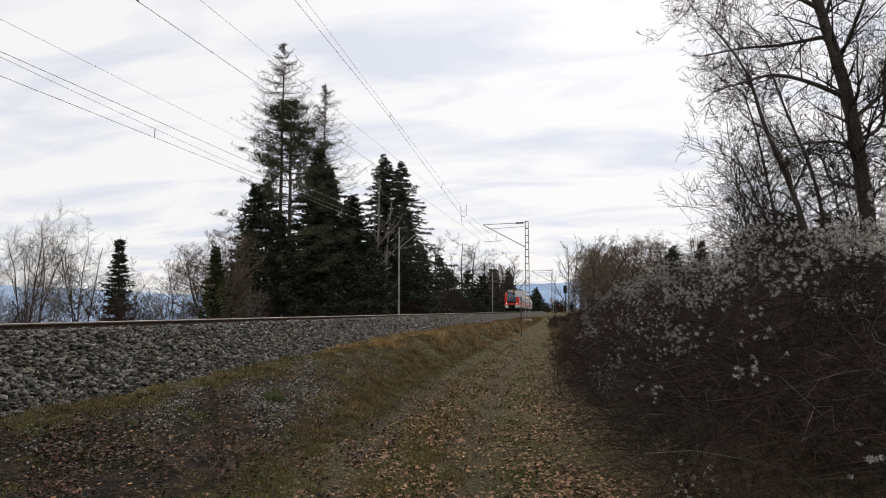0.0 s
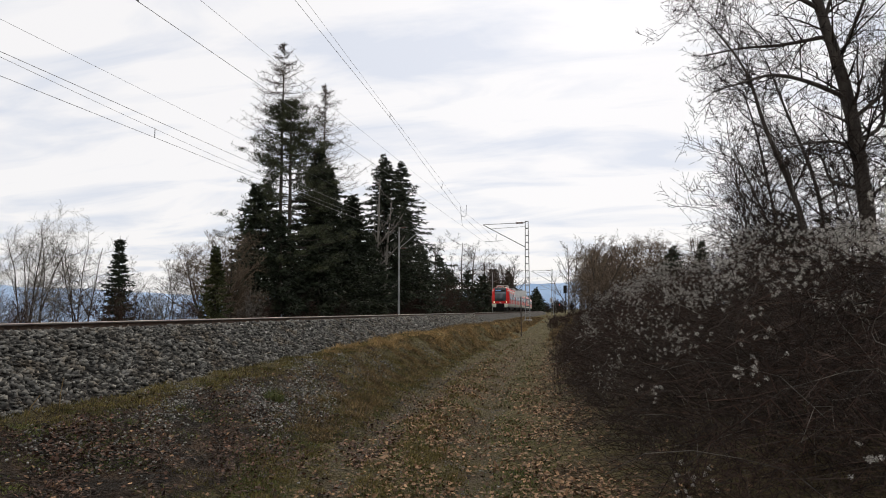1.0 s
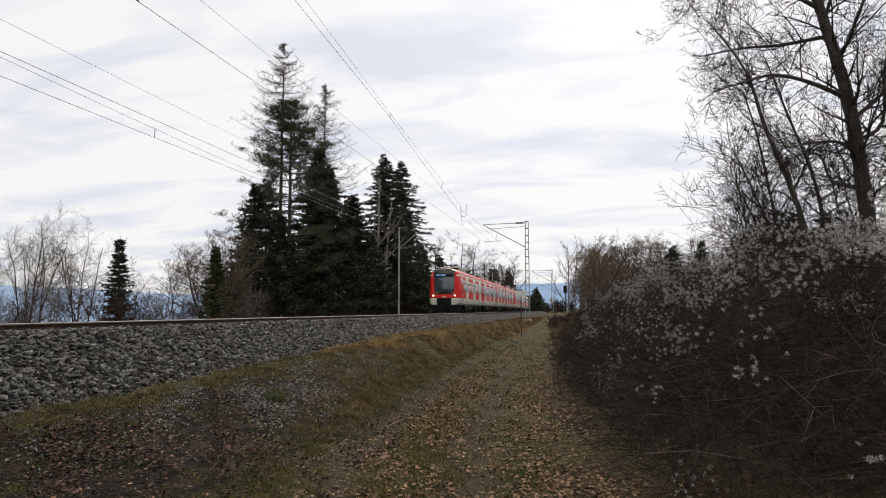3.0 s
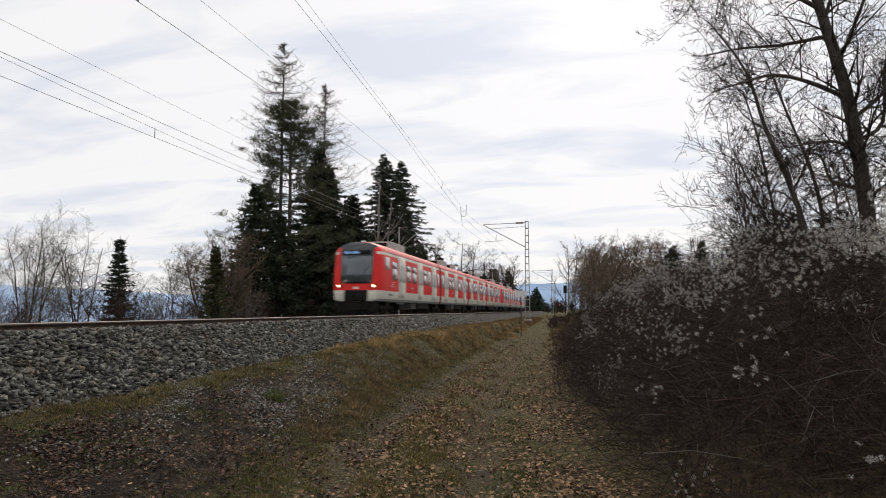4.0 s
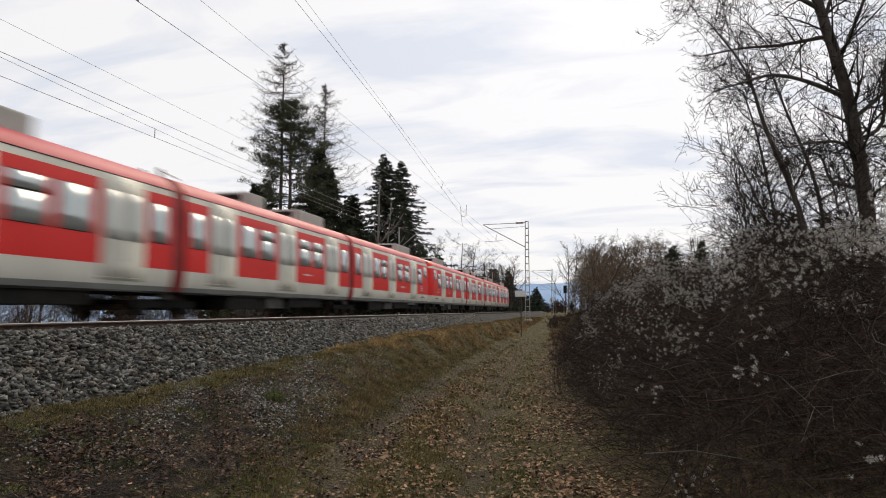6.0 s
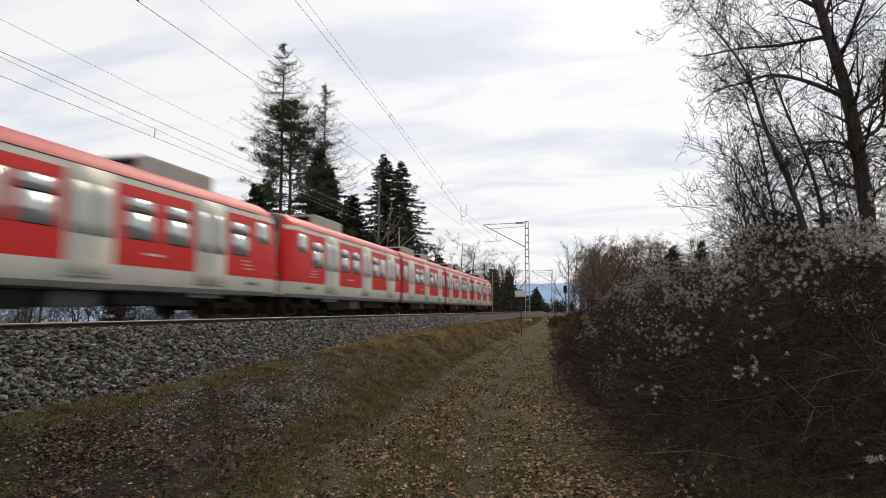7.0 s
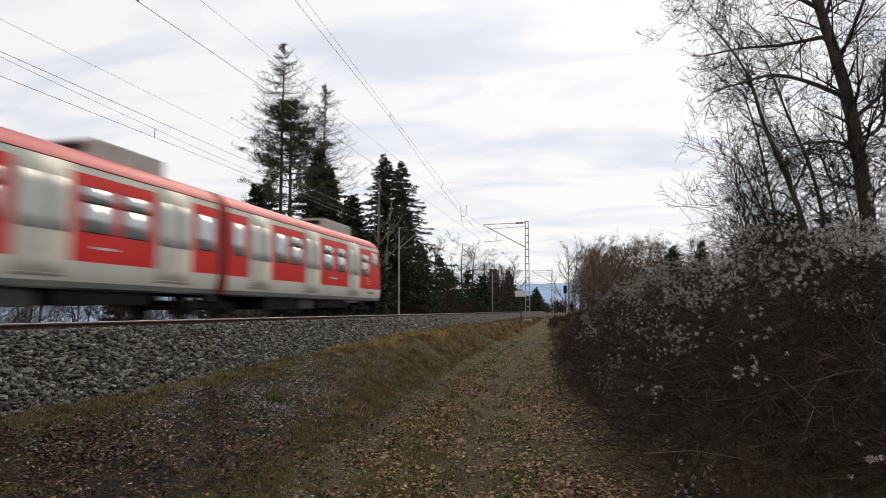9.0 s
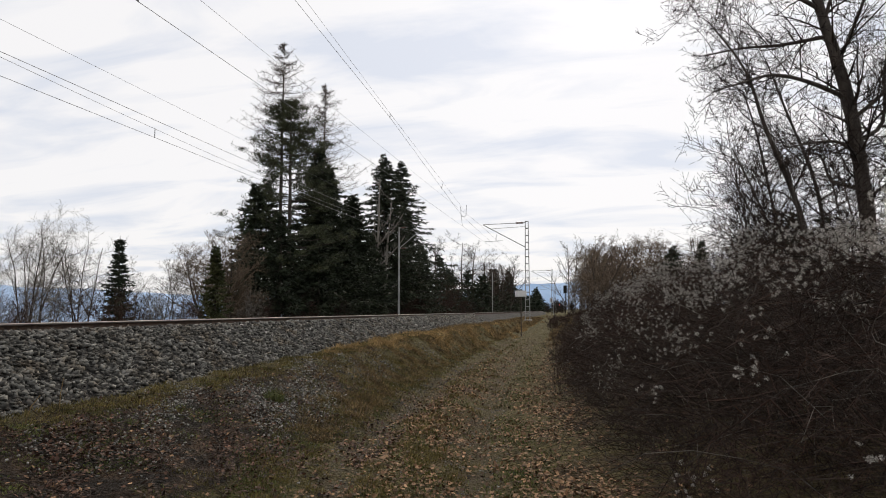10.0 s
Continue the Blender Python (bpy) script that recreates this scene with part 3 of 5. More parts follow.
    part("coupler_recess", bm, M["black"], shell, "black coupler recess", bevel=0.05)
    bm = bars_bm([((0, 0.5, 0.98), (0, -0.05, 0.98), 0.12)], 10)
    bmesh.ops.create_cube(bm, size=1, matrix=Matrix.LocRotScale((0, 0.02, 0.98), None, (0.42, 0.14, 0.36)))
    part("coupler", bm, M["under"], shell, "dark automatic coupler")
    bm = box_bm((-1.2, 1.2, 0.5, 0.72, 0.06, 0.74), (-0.72, 0.72, 0.36, 0.6, 0.2, 0.8))
    part("rail_guard", bm, M["under"], shell, "black plough plate under the cab", bevel=0.03)
    bm = box_bm((-0.16, 0.16, nose_y(1.5) - 0.012, nose_y(1.5) + 0.02, 1.42, 1.55))
    part("emblem", bm, M["white_sign"], shell, "small white emblem plate")
    for sd in (-1, 1):
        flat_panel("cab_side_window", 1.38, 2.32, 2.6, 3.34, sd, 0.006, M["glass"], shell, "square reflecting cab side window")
        bm = bmesh.new()
        for i in range(3):
            bmesh.ops.create_cube(bm, size=1, matrix=Matrix.LocRotScale((sd * 1.506, 2.9 + 0.12 * i, 1.62 + 0.13 * i), None, (0.012, 0.7 - 0.1 * i, 0.032)))
        part("side_mark", bm, M["white_sign"], shell, "white bars of unreadable lettering")


def make_bogie(train, y):
    bm = box_bm((-1.1, -0.95, y - 1.55, y + 1.55, 0.42, 0.62), (0.95, 1.1, y - 1.55, y + 1.55, 0.42, 0.62), (-1.1, 1.1, y - 0.25, y + 0.25, 0.36, 0.66),
                (-1.12, -0.9, y - 1.3, y - 0.9, 0.22, 0.5), (0.9, 1.12, y - 1.3, y - 0.9, 0.22, 0.5), (-1.12, -0.9, y + 0.9, y + 1.3, 0.22, 0.5), (0.9, 1.12, y + 0.9, y + 1.3, 0.22, 0.5))
    bmesh.ops.translate(bm, verts=bm.verts[:], vec=(0, 0, -0.15))
    frame_ob = part("bogie", bm, M["under"], train, "grimy dark bogie frame", bevel=0.02)
    for dy in (-1.1, 1.1):
        rods = []
        for sx in (-1, 1):
            rods.append(((sx * 0.69, y + dy, 0.275), (sx * 0.82, y + dy, 0.275), 0.425))
        rods.append(((-0.7, y + dy, 0.275), (0.7, y + dy, 0.275), 0.08))
        part("wheelset", bars_bm(rods, 24), M["rail_web"], frame_ob, "rusty steel wheelset")
    for sx in (-1, 1):
        part("spring", bars_bm([((sx * 1.03, y, 0.5), (sx * 1.03, y, 0.86), 0.2)], 14), M["gear"], frame_ob, "grey air spring")


def make_train():
    train = new("electric_train_unit")
    ends = (0.0, *JOINTS, UNIT_LENGTH)
    bands = BANDS + BANDS[::-1]
    for c in range(4):
        a = 2.2 if c == 0 else ends[c] + 0.33
        b = UNIT_LENGTH - 2.2 if c == 3 else ends[c + 1] - 0.33
        cuts = np.linspace(a, b, 7)
        v, f, fm = loft([[(x, y, z) for x, z in ring_of()] for y in cuts], bands)
        body = put("car_body", raw_mesh("car_body", v, f, [M["red"], M["pale"], M["roof_red"], M["skirt"]], True, fm), train, "red car body with pale grey bands and a red roof")
        bm = box_bm((-1.36, 1.36, a, b, 0.66, 0.74))
        part("floor_pan", bm, M["under"], body, "dark underside")
        for e in (a, b):
            k = len(ring_of())
            v = [(x, e, z) for x, z in ring_of()]
            h = k // 2
            vv, ff = [], []
            for i in range(h + 1):
                vv += [v[i], v[k - 1 - i]]
            for i in range(h):
                ff.append((2 * i, 2 * i + 1, 2 * i + 3, 2 * i + 2))
            put("end_wall", raw_mesh("end_wall", vv, ff, M["red"]), body)
        # cases hung under the floor
        span = b - a
        for k, (p0, p1) in enumerate(((0.20, 0.36), (0.40, 0.50), (0.53, 0.78))):
            y0, y1 = a + span * p0, a + span * p1
            for sx in (-1, 1):
                part("equipment_case", box_bm((sx * 0.55, sx * 1.3, y0, y1, 0.22 + 0.05 * k, 0.7)), M["gear"] if k == 1 else M["under"], body, "dusty grey case under the floor", bevel=0.025)
        # gutter line
        for sx in (-1, 1):
            part("gutter", box_bm((sx * 1.415, sx * 1.437, a, b, 3.625, 3.645)), M["black"], body, "thin dark gutter")
    for j in JOINTS:
        v, f, fm = [], [], []
        rings = []
        for i in range(9):
            w = 0.985 if i % 2 else 0.955
            y = j - 0.34 + 0.085 * i
            rings.append([(x * w, y, 0.9 + (z - 0.9) * (1.0 if i % 2 else 0.985)) for x, z in ring_of()])
        v, f, fm = loft(rings, [0] * 28)
        put("gangway_bellows", raw_mesh("gangway_bellows", v, f, M["gangway"]), train, "dull dark red gangway bellows between cars")
    # doors and windows, the same from both ends
    spans = [(a, b) for a, b in DOORS] + [(UNIT_LENGTH - b, UNIT_LENGTH - a) for a, b in DOORS]
    wins = [w for w in WINDOWS] + [(UNIT_LENGTH - b, UNIT_LENGTH - a, h) for a, b, h in WINDOWS]
    for sx in (-1, 1):
        for a, b in spans:
            d = flat_panel("door", a, b, 0.95, 3.62, sx, 0.012, M["pale"], train, "pale grey double sliding door", rows=8)
            mid = (a + b) / 2
            for e0, e1 in ((a + 0.1, mid - 0.07), (mid + 0.07, b - 0.1)):
                flat_panel("door_window", e0, e1, 1.98, 3.22, sx, 0.02, M["door_glass"], d, "tall door window, pale sky sheen in its colour", rows=5)
            flat_panel("door_seam", mid - 0.012, mid + 0.012, 1.0, 3.5, sx, 0.016, M["black"], d, rows=6)
            part("door_step", box_bm((sx * 1.36, sx * 1.49, a + 0.05, b - 0.05, 0.68, 0.72)), M["gear"], d, "grey door step")
        for a, b, hopper in wins:
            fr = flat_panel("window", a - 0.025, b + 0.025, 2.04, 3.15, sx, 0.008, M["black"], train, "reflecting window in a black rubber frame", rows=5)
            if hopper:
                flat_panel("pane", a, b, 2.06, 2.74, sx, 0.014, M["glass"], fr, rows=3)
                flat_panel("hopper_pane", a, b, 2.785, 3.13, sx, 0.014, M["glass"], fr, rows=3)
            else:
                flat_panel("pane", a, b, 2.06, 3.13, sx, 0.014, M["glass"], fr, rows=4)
        for y0 in (8.0, 24.1, 43.2, 59.0):
            part("lettering", box_bm((sx * 1.507, sx * 1.514, y0 - 0.3, y0 + 0.5, 1.66, 1.72)), M["white_sign"], train, "small pale bar of lettering")
        for y0 in (2.55, UNIT_LENGTH - 2.55):
            flat_panel("cab_lower_skirt", y0 - 0.5, y0 + 0.5, 1.08, 1.2, sx, 0.008, M["skirt"], train, "grey panel on the lower band", rows=2)
        # deeper skirt past the end bogie
        for y0, y1 in ((4.5, 6.3), (UNIT_LENGTH - 6.3, UNIT_LENGTH - 4.5)):
            part("deep_skirt", box_bm((sx * 1.33, sx * 1.37, y0, y1, 0.58, 0.75)), M["skirt"], train, "deeper grey skirt")
    # roof equipment
    for y0, y1 in ((4.5, 8.1), (21.0, 24.0), (27.2, 28.6), (38.8, 40.2), (43.4, 46.4), (UNIT_LENGTH - 8.1, UNIT_LENGTH - 4.5)):
        rb = part("roof_box", box_bm((-0.98, 0.98, y0, y1, 4.02, 4.56)), M["roof_box"], train, "long grey air-conditioning box on the roof", bevel=0.05)
        part("roof_box_grille", box_bm((-0.7, 0.7, y0 - 0.012, y0 + 0.02, 4.26, 4.48)), M["black"], rb, "black end grille")
        part("roof_box_grille", box_bm((-0.8, 0.8, y0 + 0.4, y1 - 0.4, 4.555, 4.572)), M["black"], rb, "black top grille")
    # bogies: one under each cab, one under each joint
    for y in (3.1, *JOINTS, UNIT_LENGTH - 3.1):
        make_bogie(train, y)
    part("roof_insulator", bars_bm([((0.3, 34.4, 4.2), (0.3, 34.4, 4.55), 0.07), ((-0.3, 34.4, 4.2), (-0.3, 34.4, 4.55), 0.07), ((0.3, 34.4, 4.5), (0.3, 35.4, 4.4), 0.02)]), M["insulator"], train, "roof insulators")
    part("antenna", bars_bm([((0, 1.7, 4.2), (0, 1.7, 4.5), 0.02)]), M["black"], train)
    return train


def make_pantograph(train):
    """The raised pantograph, ahead of the middle joint."""
    py = 32.7
    pan = part("pantograph", box_bm((-0.55, 0.55, py - 0.7, py + 0.7, 4.3, 4.36), (-0.6, -0.45, py - 0.8, py - 0.5, 4.2, 4.42), (0.45, 0.6, py - 0.8, py - 0.5, 4.2, 4.42), (-0.6, -0.45, py + 0.5, py + 0.8, 4.2, 4.42), (0.45, 0.6, py + 0.5, py + 0.8, 4.2, 4.42)), M["under"], train, "raised single-arm pantograph")
    part("lower_arm", bars_bm([((0, py + 0.3, 4.4), (0, py - 1.95, 5.12), 0.05), ((0.2, py + 0.3, 4.4), (0.2, py - 1.9, 5.1), 0.022)]), M["steel"], pan)
    part("upper_arm", bars_bm([((0, py - 1.95, 5.12), (-0.3, py - 0.45, 5.5), 0.03), ((0, py - 1.95, 5.12), (0.3, py - 0.45, 5.5), 0.03)]), M["steel"], pan)
    for dy in (-0.62, -0.28):
        part("contact_strip", bars_bm([((-0.62, py + dy, 5.53), (0.62, py + dy, 5.53), 0.03), ((-0.62, py + dy, 5.53), (-0.97, py + dy, 5.34), 0.018), ((0.62, py + dy, 5.53), (0.97, py + dy, 5.34), 0.018)]), M["black"], pan)
    part("head_frame", bars_bm([((-0.3, py - 0.62, 5.5), (-0.3, py - 0.28, 5.5), 0.02), ((0.3, py - 0.62, 5.5), (0.3, py - 0.28, 5.5), 0.02)]), M["steel"], pan)


M["lamp_dark"] = material("unlit_headlamp_lens", (0.3, 0.3, 0.28), (0.4, 0.4, 0.37), 6, 0.15, 0.2, 0)
M["gangway"] = material("dull_red_bellows", (0.16, 0.012, 0.014), (0.24, 0.022, 0.022), 2, 0.7, 0, 0.1, 20)
train_a = make_train()
tagged(train_a, "red electric commuter train unit with pale doors, leading", "train", "coupled train units")
make_cab(train_a, False)
make_cab(train_a, True)
train_b = copy_thing(train_a, pose(0, 200, 0))
make_pantograph(train_b)
for ob in train_b.children_recursive:
    if ob.name.startswith("headlamp") and not ob.name.startswith("headlamp_housing"):
        ob.data = ob.data.copy()
        ob.data.materials[0] = M["lamp_dark"]
        tagged(ob, "round headlamp, unlit")
tagged(train_b, "red electric commuter train unit with pale doors, trailing", "train", "coupled train units")


def motions():
    """Both units run towards and past the camera on the far track at 26.75 m/s."""
    for ob, lag in ((train_a, 0.0), (train_b, UNIT_LENGTH)):
        rows = []
        for i in range(41):
            t = 0.25 * i
            y0 = 24.78 - 26.75 * (t - 4.5) - 1.5 * max(0.0, (t - 9.1) / 0.9) ** 1.2 + lag
            y1 = y0 + UNIT_LENGTH
            xa, xb = FAR_X + float(bend(y0 + 3.1)), FAR_X + float(bend(y1 - 3.1))
            mid = FAR_X + float(bend((y0 + y1) / 2))
            turn = math.atan2(xb - xa, UNIT_LENGTH - 6.2)
            shift = ((mid - (xa + xb) / 2)) * 0.6
            rows.append((t, pose(xa + 3.1 * -math.tan(turn) + shift, y0, 0, 0, 0, -math.degrees(turn))))
        walk(ob, rows)


# ---------------------------------------------------------------- masts, wires, signs
def lattice_mast(x, y, base, top, reach, lab):
    """A lattice mast with a cantilever that reaches over its track."""
    mast = tagged(new("catenary_mast"), lab, "mast", "catenary masts")
    mast.matrix_basis = pose(x, y, base)
    h = top - base
    w0, w1 = 0.2, 0.13
    for sx in (-1, 1):
        for sy in (-1, 1):
            part("leg", bars_bm([((sx * w0, sy * 0.12, 0), (sx * w1, sy * 0.09, h), 0.032)], 4), M["steel"], mast)
    n = int(h / 0.62)
    for i in range(1, n + 1):
        z = h * i / n
        w = w0 + (w1 - w0) * z / h
        part("batten", box_bm((-w, w, -0.11, -0.07, z - 0.045, z + 0.035), (-w, w, 0.07, 0.11, z - 0.045, z + 0.035)), M["steel"], mast)
    part("footing", box_bm((-0.35, 0.35, -0.35, 0.35, -0.5, 0.12)), M["sleeper"], mast, "concrete footing", bevel=0.03)
    sg = -1 if reach < 0 else 1
    zt, zl = h - 0.12, h - 2.35
    arm = part("cantilever", bars_bm([((sg * 0.15, 0, zl), (reach, 0, zt - 0.12), 0.04), ((sg * 0.15, 0, zt), (reach, 0, zt - 0.08), 0.03), ((sg * 0.15, 0, zt - 0.35), (reach * 0.86, 0, zt - 0.5), 0.02)]), M["steel"], mast, "steel cantilever tubes")
    part("insulator", bars_bm([((sg * 0.3, 0, zt), (sg * 1.0, 0, zt - 0.01), 0.075)], 10), M["insulator"], arm)
    part("steady_arm", bars_bm([((reach * 0.55, 0, h - 1.72), (reach * 0.98, 0, h - 1.8), 0.022), ((reach * 0.7, 0, h - 1.1), (reach * 0.7, 0, h - 1.72), 0.016)]), M["steel"], arm)
    return mast


lattice_mast(-5.56, 63.5, -0.75, 8.27, -4.0, "grey steel lattice mast with a cantilever over the track")
lattice_mast(-7.1, 135.0, -0.7, 7.95, -3.9, "far grey lattice mast beside the track")
lattice_mast(-10.0, 205.0, -0.7, 8.0, -4.5, "very far grey lattice mast beside the track")


def pole_mast(x, y, base, top, reach, lab):
    mast = tagged(new("catenary_pole"), lab, "mast", "catenary poles")
    mast.matrix_basis = pose(x, y, base)
    h = top - base
    part("pole", bars_bm([((0, 0, 0), (0, 0, h), 0.085, 0.06)], 10), M["pale_steel"], mast)
    for z in (h - 0.05, h - 1.95):
        a = part("bracket", bars_bm([((0, 0, z), (reach * 0.45, 0, z + 0.04), 0.03)]), M["steel"], mast)
        part("insulator", bars_bm([((0.18, 0, z), (0.62, 0, z + 0.02), 0.07)], 10), M["insulator"], a)
    part("cantilever", bars_bm([((0, 0, h - 1.95), (reach, 0, h - 0.5), 0.03)]), M["steel"], mast)
    return mast


M["pale_steel"] = material("pale_painted_pole", (0.26, 0.265, 0.26), (0.36, 0.36, 0.345), 3, 0.7, 0.1, 0.1, 20)
pole_mast(-16.96, 61.2, -0.9, 7.75, 1.8, "thin pale catenary pole with insulators, before dark trees")
pole_mast(-19.0, 138.0, -0.9, 7.7, 3.3, "far thin catenary pole beside the track")


def wire(name, pts, r, lab):
    """A hanging wire through points, as a thin round tube."""
    cu = bpy.data.curves.new(name, 'CURVE')
    cu.dimensions = '3D'
    cu.bevel_depth, cu.bevel_resolution = r, 1
    sp = cu.splines.new('POLY')
    sp.points.add(len(pts) - 1)
    for q, c in zip(sp.points, pts):
        q.co = (*c, 1)
    cu.materials.append(M["wire"])
    ob = new(name, cu)
    return tagged(ob, lab, "wire", "overhead wires")


def span_points(x, z0, sag, ya, yb, n=24):
    """A wire beside the line, hung between supports at ya and yb."""
    out = []
    for i in range(n + 1):
        k = i / n
        y = ya + (yb - ya) * k
        out.append((x + float(bend(y)), y, z0 - 4 * sag * k * (1 - k)))
    return out


def chain(x, zs, sag, supports):
    out = []
    for (ya, yb) in zip(supports[:-1], supports[1:]):
        seg = span_points(x, zs, sag, ya, yb)
        out += seg if not out else seg[1:]
    return out


FAR_SUP = (-70, -4, 61.2, 138.0, 210, 280)
wire("contact_wire", chain(FAR_X, 5.55, 0.0, FAR_SUP), 0.007, "dark contact wire over the far track")
wire("messenger_wire", chain(FAR_X, 6.9, 1.18, FAR_SUP), 0.0055, "dark messenger wire over the far track")
wire("feeder_wire", chain(-16.5, 7.72, 0.1, FAR_SUP), 0.009, "dark feeder wire along the far poles")
wire("earth_wire", chain(-16.7, 8.72, 0.05, FAR_SUP), 0.0055, "thin earth wire along the far poles")
wire("contact_wire", chain(NEAR_X, 6.63, 0.0, (-70, 0, 64, 135, 205)), 0.007, "dark contact wire over the near track")
wire("messenger_wire", chain(NEAR_X, 7.95, 0.28, (-70, -6, 64, 135, 205)), 0.0045, "thin messenger wire over the near track")
wire("bypass_wire", [(-6.55, -10, 9.4), (-6.8, 15.1, 7.6), (-6.84, 23.4, 7.0), (-7.95, 43.8, 6.2), (-7.5, 65.5, 5.2)], 0.006, "dark wire slanting down to the mast")
wire("bypass_wire", [(-6.6, -10, 9.9), (-6.82, 15.75, 7.9), (-6.84, 23.4, 7.15), (-7.69, 44.0, 6.4), (-7.3, 66.5, 5.7)], 0.0045, "thin wire slanting down to the mast")


def wire_fitting(pts, r, lab):
    ob = part("wire_dropper", bars_bm([(a, b, r) for a, b in zip(pts[:-1], pts[1:])]), M["wire"])
    tagged(ob, lab, "dropper", "wire droppers")


wire_fitting([(-13.18, 19.07, 5.55), (-13.18, 19.07, 5.85)], 0.012, "short dark dropper joining two wires")
wire_fitting([(-6.84, 23.4, 6.98), (-6.84, 23.4, 7.16)], 0.012, "short dark dropper between slanting wires")
wire_fitting([(-7.5, 35.2, 6.5), (-7.4, 35.2, 6.78)], 0.012, "short dark dropper between slanting wires")
wire_fitting([(-8.1, 44, 6.85), (-8.05, 44, 6.2), (-7.75, 44, 6.25), (-7.7, 44, 6.95)], 0.014, "bent dark bracket between slanting wires")
wire_fitting([(-8.05, 44, 6.2), (-7.98, 44, 5.6)], 0.012, "dark hanger below the slanting wires")
wire_fitting([(-9.15, 12.5, 6.63), (-9.15, 12.5, 6.78)], 0.02, "small dark clamp on the contact wire")


def small_sign(x, y, base, top, w, h, lab, post=0.028, mark=False):
    s = tagged(new("trackside_sign"), lab, "sign")
    s.matrix_basis = pose(x, y, base)
    part("post", bars_bm([((0, 0, -0.2), (0, 0, top - base), post)]), M["wood_post"], s, "dark slim post")
    b = part("board", box_bm((-w / 2, w / 2, -0.05, -0.03, top - base - h, top - base)), M["white_sign"], s, "faded white board", bevel=0.005)
    if mark:
        part("mark", box_bm((-w * 0.12, w * 0.12, -0.056, -0.051, top - base - h * 0.8, top - base - h * 0.2)), M["black"], b, "black bar")


small_sign(-3.73, 38.5, ground_at(-3.73, 38.5), 1.27, 0.62, 0.33, "faded white board on a dark post beside the path")
small_sign(-5.95, 110, -0.75, 2.1, 0.45, 0.75, "small white trackside sign with a black mark", mark=True)


def signal_post(x, y):
    s = tagged(new("railway_signal"), "far dark railway signal with one red lamp", "signal")
    s.matrix_basis = pose(x, y, -0.8)
    part("post", bars_bm([((0, 0, 0), (0, 0, 6.2), 0.09)]), M["under"], s)
    part("signal_head", box_bm((-0.35, 0.35, -0.15, 0.15, 4.6, 6.2)), M["under"], s, bevel=0.05)
    part("lamp", bars_bm([((-1.2, -0.2, 2.1), (-1.2, -0.3, 2.1), 0.06)], 10), M["red_lamp"], s, "glowing red lamp")
    part("lamp_arm", bars_bm([((0, 0, 2.1), (-1.2, -0.1, 2.1), 0.03)]), M["under"], s)


M["red_lamp"] = glow("red_signal_lamp", (1.0, 0.12, 0.06), 3.0, (0.5, 0.05, 0.03))
signal_post(-5.2, 150)


# ---------------------------------------------------------------- distance
def build_mountains():
    rng = np.random.RandomState(7)
    ang = np.radians(np.linspace(-62, 40, 260))
    R = 4200.0
    h = 95 + 0 * ang
    for k in range(1, 9):
        h = h + rng.uniform(-1, 1) * 26 / k * np.sin(ang * k * 9.1 + rng.uniform(0, 6)) + rng.uniform(-1, 1) * 10 / k * np.sin(ang * k * 37 + rng.uniform(0, 6))
    h = h + np.interp(np.degrees(ang), [-62, -40, -25, -8, -1, 6, 40], [5, 0, -10, 10, 55, 20, 0])
    rows = []
    for r, f in ((R - 500, 0.0), (R - 250, 0.45), (R, 1.0), (R + 300, 0.5)):
        jit = rng.uniform(-40, 40, len(ang)) * (f == 0.45)
        rows.append(np.stack([np.sin(ang) * (r + jit), np.cos(ang) * (r + jit), -60 + (h + 60) * f], axis=1))
    v = np.concatenate(rows)
    k = len(ang)
    i, j = np.meshgrid(np.arange(k - 1), np.arange(len(rows) - 1))
    a = (j * k + i).ravel()
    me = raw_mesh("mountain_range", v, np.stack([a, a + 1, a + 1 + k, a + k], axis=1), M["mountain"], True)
    tagged(put("mountain_range", me), "mountain range on the horizon, blue haze in its colour", "mountains", kind="structure")


build_mountains()


# ---------------------------------------------------------------- trees and shrubs
class Rnd(random.Random):
    def vec(self):
        return Vector((self.gauss(0, 1), self.gauss(0, 1), self.gauss(0, 1)))


def grow(segs, tips, rng, p, d, length, r0, level, top_level, wiggle=0.12, lift=0.05, kids=6, ratio=0.5, spread=0.9, start=0.25, thin_twigs=False):
    """A bare limb with side limbs; segs gets rods by level."""
    n = 7 if level == 0 else (4 if level < top_level else 3 if thin_twigs else 2)
    step = length / n
    r_end = r0 * (0.3 if level == 0 else 0.25)
    for i in range(n):
        d = (d + rng.vec() * wiggle + Vector((0, 0, lift))).normalized()
        q = p + d * step
        ra, rb = r0 + (r_end - r0) * i / n, r0 + (r_end - r0) * (i + 1) / n
        segs[2 if level == top_level and level > 0 else min(level, 1)].append((*p, *q, ra, rb))
        frac = (i + 1) / n
        if level < top_level and frac >= start:
            m = kids / n
            m = int(m) + (rng.random() < m - int(m))
            for _ in range(m):
                side = rng.vec()
                side = (side - d * side.dot(d)).normalized()
                cd = (d * (1 - spread * 0.5) + side * spread + Vector((0, 0, 0.15))).normalized()
                grow(segs, tips, rng, p + (q - p) * rng.random(), cd, length * ratio * (1.15 - 0.6 * frac) * rng.uniform(0.7, 1.25), max(rb * 0.6, 0.004), level + 1, top_level,
                     wiggle * 1.25, lift, kids, ratio, spread, 0.15, thin_twigs)
        p = q
    tips.append(p.copy())


